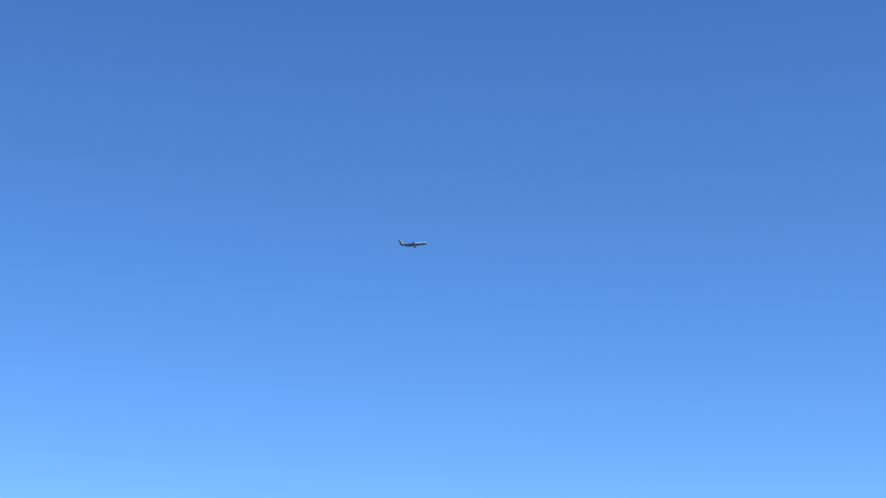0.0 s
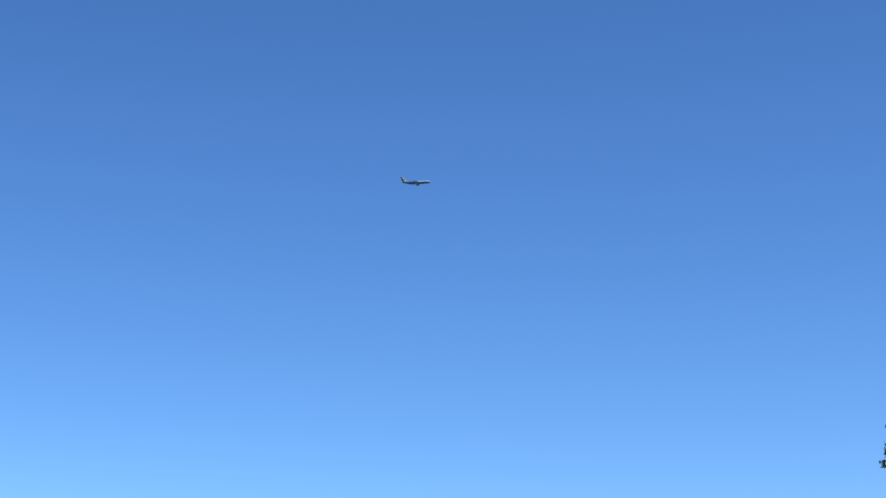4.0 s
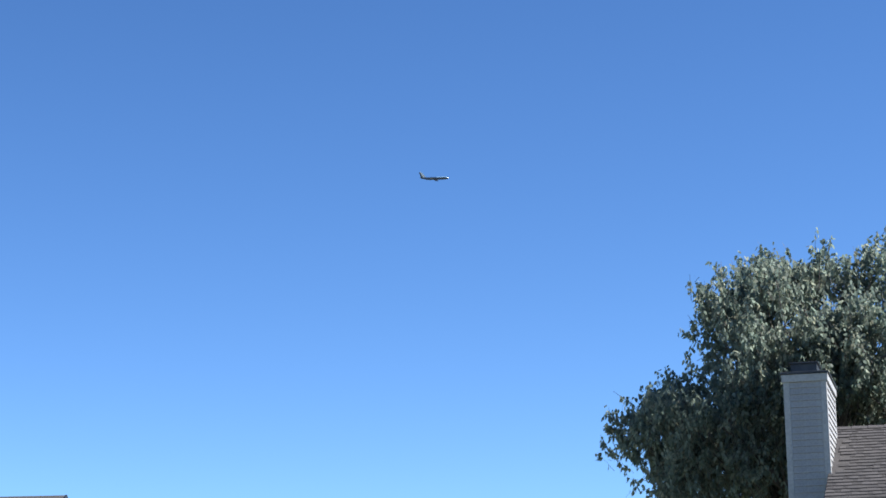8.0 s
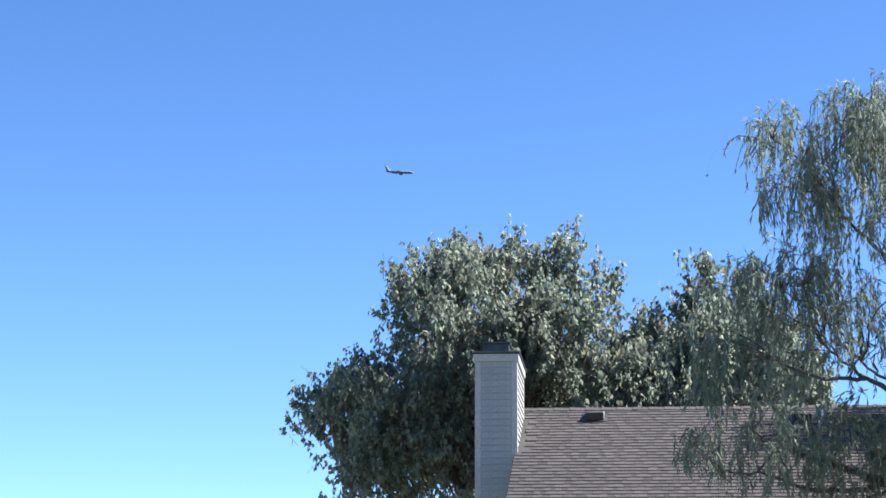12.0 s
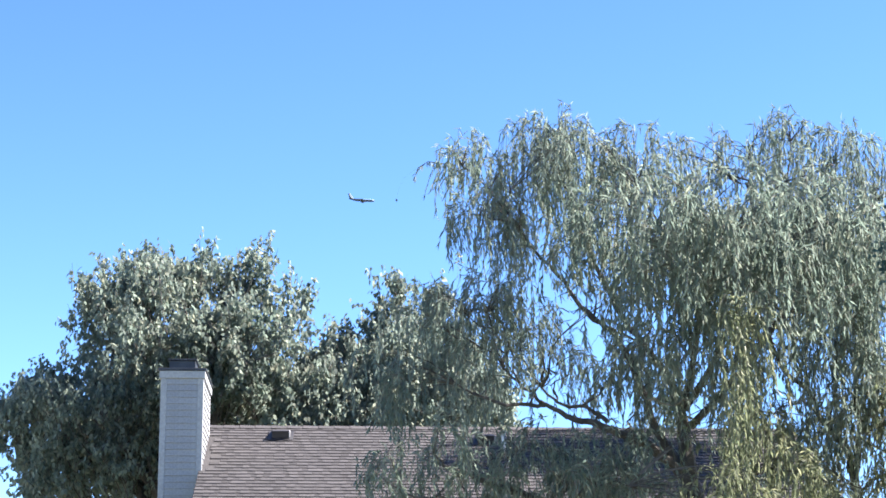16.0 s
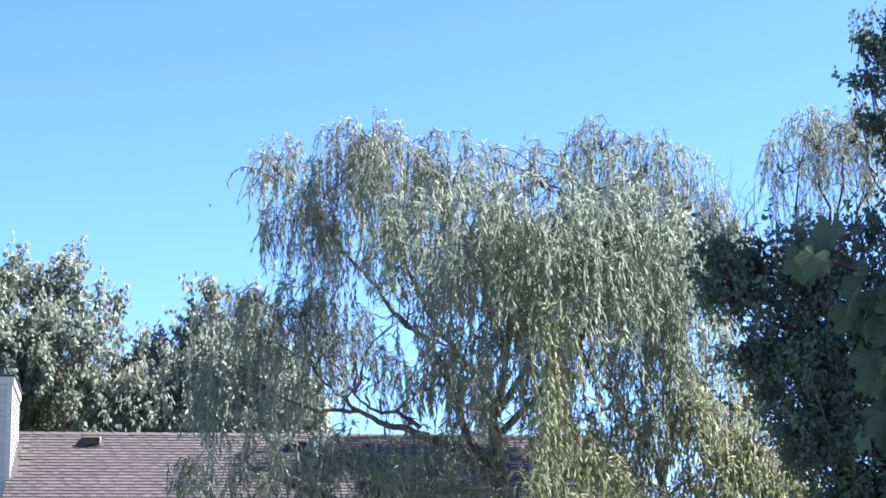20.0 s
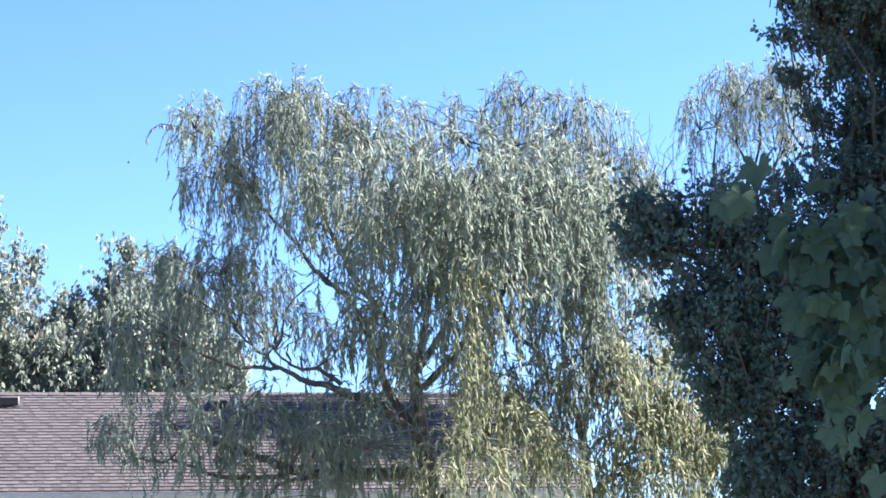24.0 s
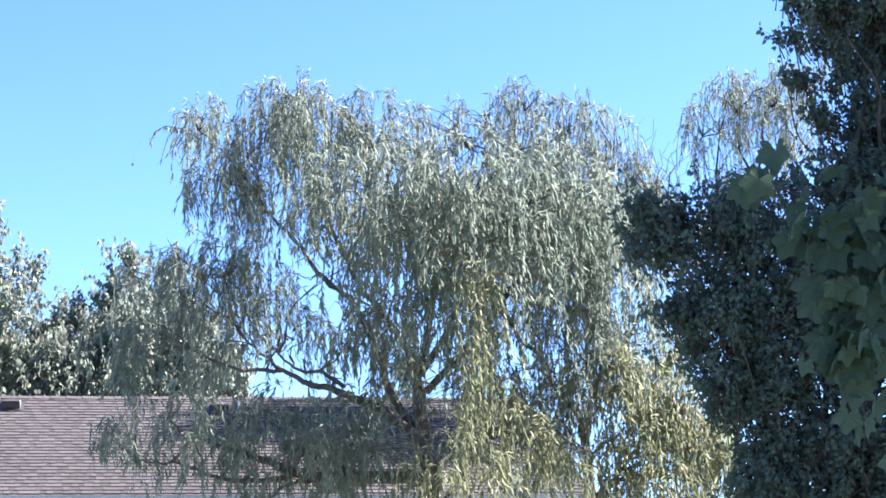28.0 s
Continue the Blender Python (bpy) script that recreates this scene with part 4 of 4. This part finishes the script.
# ---- the airliner ----
def airliner():
    a = thing("airliner", "twin-engine passenger jet in flight, sunlit top and dark belly painted in", "aeroplane")
    bm = bmesh.new()
    stations = ((19.5, 0.15, -0.5), (18.9, 0.75, -0.4), (17.6, 1.4, -0.15), (15.5, 1.85, 0), (12, 1.95, 0), (-6, 1.95, 0), (-11, 1.65, 0.3), (-15, 1.05, 0.8), (-18.5, 0.45, 1.2), (-19.6, 0.15, 1.35))
    loft(bm, [[(x, r * math.cos(k * math.pi / 8), z + r * math.sin(k * math.pi / 8)) for k in range(16)] for x, r, z in stations])
    bmesh.ops.recalc_face_normals(bm, faces=bm.faces[:])
    part("fuselage", bm, AIRCRAFT_HAZE_BLUE, a)
    # shell over the underside, its shade put into the dark colour
    bm = bmesh.new()
    loft(bm, [[(x, r * math.cos(k * math.pi / 8), z - 0.06 + r * math.sin(k * math.pi / 8)) for k in range(7, 18)] for x, r, z in ((17.6, 1.44, -0.15), (15, 1.94, 0), (12, 2.0, 0), (-6, 2.0, 0), (-11, 1.7, 0.3), (-15, 1.1, 0.8), (-18, 0.6, 1.15))])
    bmesh.ops.recalc_face_normals(bm, faces=bm.faces[:])
    part("belly", bm, AIRCRAFT_BELLY, a, "belly with its shade painted in dark blue-grey")

    def plate(name, rows, material):
        m = bmesh.new()
        loft(m, [[(x0, y, z), ((x0 + x1) / 2 + 0.2 * (x0 - x1), y, z + t), (x1, y, z), ((x0 + x1) / 2 + 0.2 * (x0 - x1), y, z - t)] for x0, x1, y, z, t in rows])
        bmesh.ops.recalc_face_normals(m, faces=m.faces[:])
        return part(name, m, material, a)

    for s in (1, -1):
        plate("wing", ((4.5, -3.2, s * 1.5, -1.2, 0.5), (1.0, -3.6, s * 6, -0.8, 0.3), (-4.2, -6.0, s * 17, 0.3, 0.12)), AIRCRAFT_WING)
        plate("tailplane", ((-14.8, -18.4, s * 0.6, 1.2, 0.2), (-18.0, -19.6, s * 7, 1.9, 0.08)), AIRCRAFT_WING)
        m = bmesh.new()
        loft(m, [[(x, s * 5 + r * math.cos(k * math.pi / 6), -2.3 + r * math.sin(k * math.pi / 6)) for k in range(12)] for x, r in ((4.6, 0.85), (4.2, 1.05), (2.5, 1.1), (0.6, 0.75), (0.2, 0.4))])
        bmesh.ops.recalc_face_normals(m, faces=m.faces[:])
        part("engine", m, AIRCRAFT_BELLY, a)
    m = bmesh.new()
    loft(m, [[(x0, -t, z), (x0 * 0.4 + x1 * 0.6, t, z), (x1, 0, z), (x0 * 0.4 + x1 * 0.6, -t, z)] for x0, x1, z, t in ((-10.5, -13, 1.6, 0.1), (-12.8, -18.6, 2.2, 0.25), (-18.2, -20.8, 9.2, 0.12))])
    bmesh.ops.recalc_face_normals(m, faces=m.faces[:])
    part("fin", m, AIRCRAFT_BELLY, a, "dark swept tail fin")
    m = bmesh.new()
    loft(m, [[(x0, -t, z), (x1, t, z), (x1 - 0.05, 0, z), (x1, -t, z)] for x0, x1, z, t in ((-11.6, -15.6, 2.0, 0.36), (-17.8, -19.6, 9.3, 0.2))])
    bmesh.ops.recalc_face_normals(m, faces=m.faces[:])
    part("fin_stripe", m, AIRCRAFT_PALE, a, "pale leading stripe of the fin")
    # panel that paints the sunlit part of the fuselage top
    m = bmesh.new()
    loft(m, [[(x, (r + 0.05) * math.cos(k * math.pi / 8), z + (r + 0.05) * math.sin(k * math.pi / 8)) for k in range(4, 7)] for x, r, z in ((17.4, 1.42, -0.15), (15.5, 1.85, -0.02), (12, 1.95, 0), (2.5, 1.95, 0))])
    bmesh.ops.recalc_face_normals(m, faces=m.faces[:])
    part("sunlit_panel", m, AIRCRAFT_SUNLIT_TOP, a, "upper forward fuselage with sunlight painted in pale blue")
    return a


ground()
HOUSE_THING = house()
far_house()
trees()
BRANCH = maple()
PLANE = airliner()


# ---- shingles of the front slope ----
def shingles(h):
    """Laminated shingles: thick pale tabs, with thin ones between them in the darker shadow-line colour, course by
    course.
    """
    course, rng = 0.145, random.Random(2)

    def tab(width, drop, butt, material):
        bm = bmesh.new()
        slab(bm, ((0.002, 0, 0.003), (width - 0.002, 0, 0.003), (width - 0.002, -course - drop, butt), (0.002, -course - drop, butt)), 0.012 if material is SHADOW_SHINGLE else 0.016)
        me = bpy.data.meshes.new("shingle")
        bm.to_mesh(me)
        bm.free()
        me.materials.append(material)
        return width, me

    thick = [tab(w, 0.02, 0.0175, SHINGLE) for w in (0.09, 0.13, 0.17, 0.22, 0.28)]
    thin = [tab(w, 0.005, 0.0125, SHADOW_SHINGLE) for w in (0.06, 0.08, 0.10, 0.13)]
    slope = math.hypot(RUN, RIDGE - EAVE)
    rest, faces, kinds, made, d = [], [], [], 0, 0.05
    while d < slope - 0.1:
        x, k = 0.005, rng.randint(0, 1)
        while x < LENGTH - 0.05:
            width, me = rng.choice((thick, thin)[k % 2])
            k += 1
            if x + width > LENGTH:
                width, me = thin[0]
            if not (x < 0.1 and 0.4 < d * math.cos(PITCH) < 2.0):
                m = Matrix.Translation(on_roof(x, d)) @ pose(0, 0, 0, math.degrees(PITCH))
                if x < 3.9 and made < 300:
                    shared("shingle", me, h, m)
                    made += 1
                else:
                    base = len(rest)
                    rest.extend(m @ p.co for p in me.vertices)
                    faces.extend([base + i for i in p.vertices] for p in me.polygons)
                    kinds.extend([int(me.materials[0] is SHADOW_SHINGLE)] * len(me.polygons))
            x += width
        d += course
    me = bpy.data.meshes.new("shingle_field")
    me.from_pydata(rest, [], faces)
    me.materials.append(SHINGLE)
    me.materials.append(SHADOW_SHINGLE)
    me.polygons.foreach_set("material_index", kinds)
    ob = new("shingle_field", me)
    ob.parent = h
    tagged(ob, kind="stuff")


shingles(HOUSE_THING)


def motions():
    # the airliner flies straight on, slowly levelling out of a shallow bank
    start, speed = Vector((-478.6, 2810.2, 764.4)), Vector((94.36, 31.19, 1.24))
    heading = math.degrees(math.atan2(speed.y, speed.x)) - 9      # nose into the wind
    rows = []
    for t, bank in ((0, 28), (4, 25), (6, 20), (8, 11), (12, 8), (16, 8), (20, 8), (24, 8), (28, 8)):
        p = start + speed * (t - 8)
        rows.append((t, pose(p.x, p.y, p.z, 0, 0, heading) @ pose(0, 0, 0, bank, -1.5, 0)))
    walk(PLANE, rows)
    # the branch stirs in the wind
    walk(BRANCH, [(t, pose(-1.2, 0, 3.1, 0, a, b)) for t, a, b in ((0, 0, 0), (19, 0.3, 0), (20.5, -0.3, 0.5), (21.5, 0, 0), (23.5, 0, 0), (25, 0.3, 0.3), (25.7, -0.4, -0.4), (26.4, -1.6, -0.8), (27, 0.0, 0.4), (27.5, 0.4, 0.5), (28, 0.1, 0.2))])


motions()
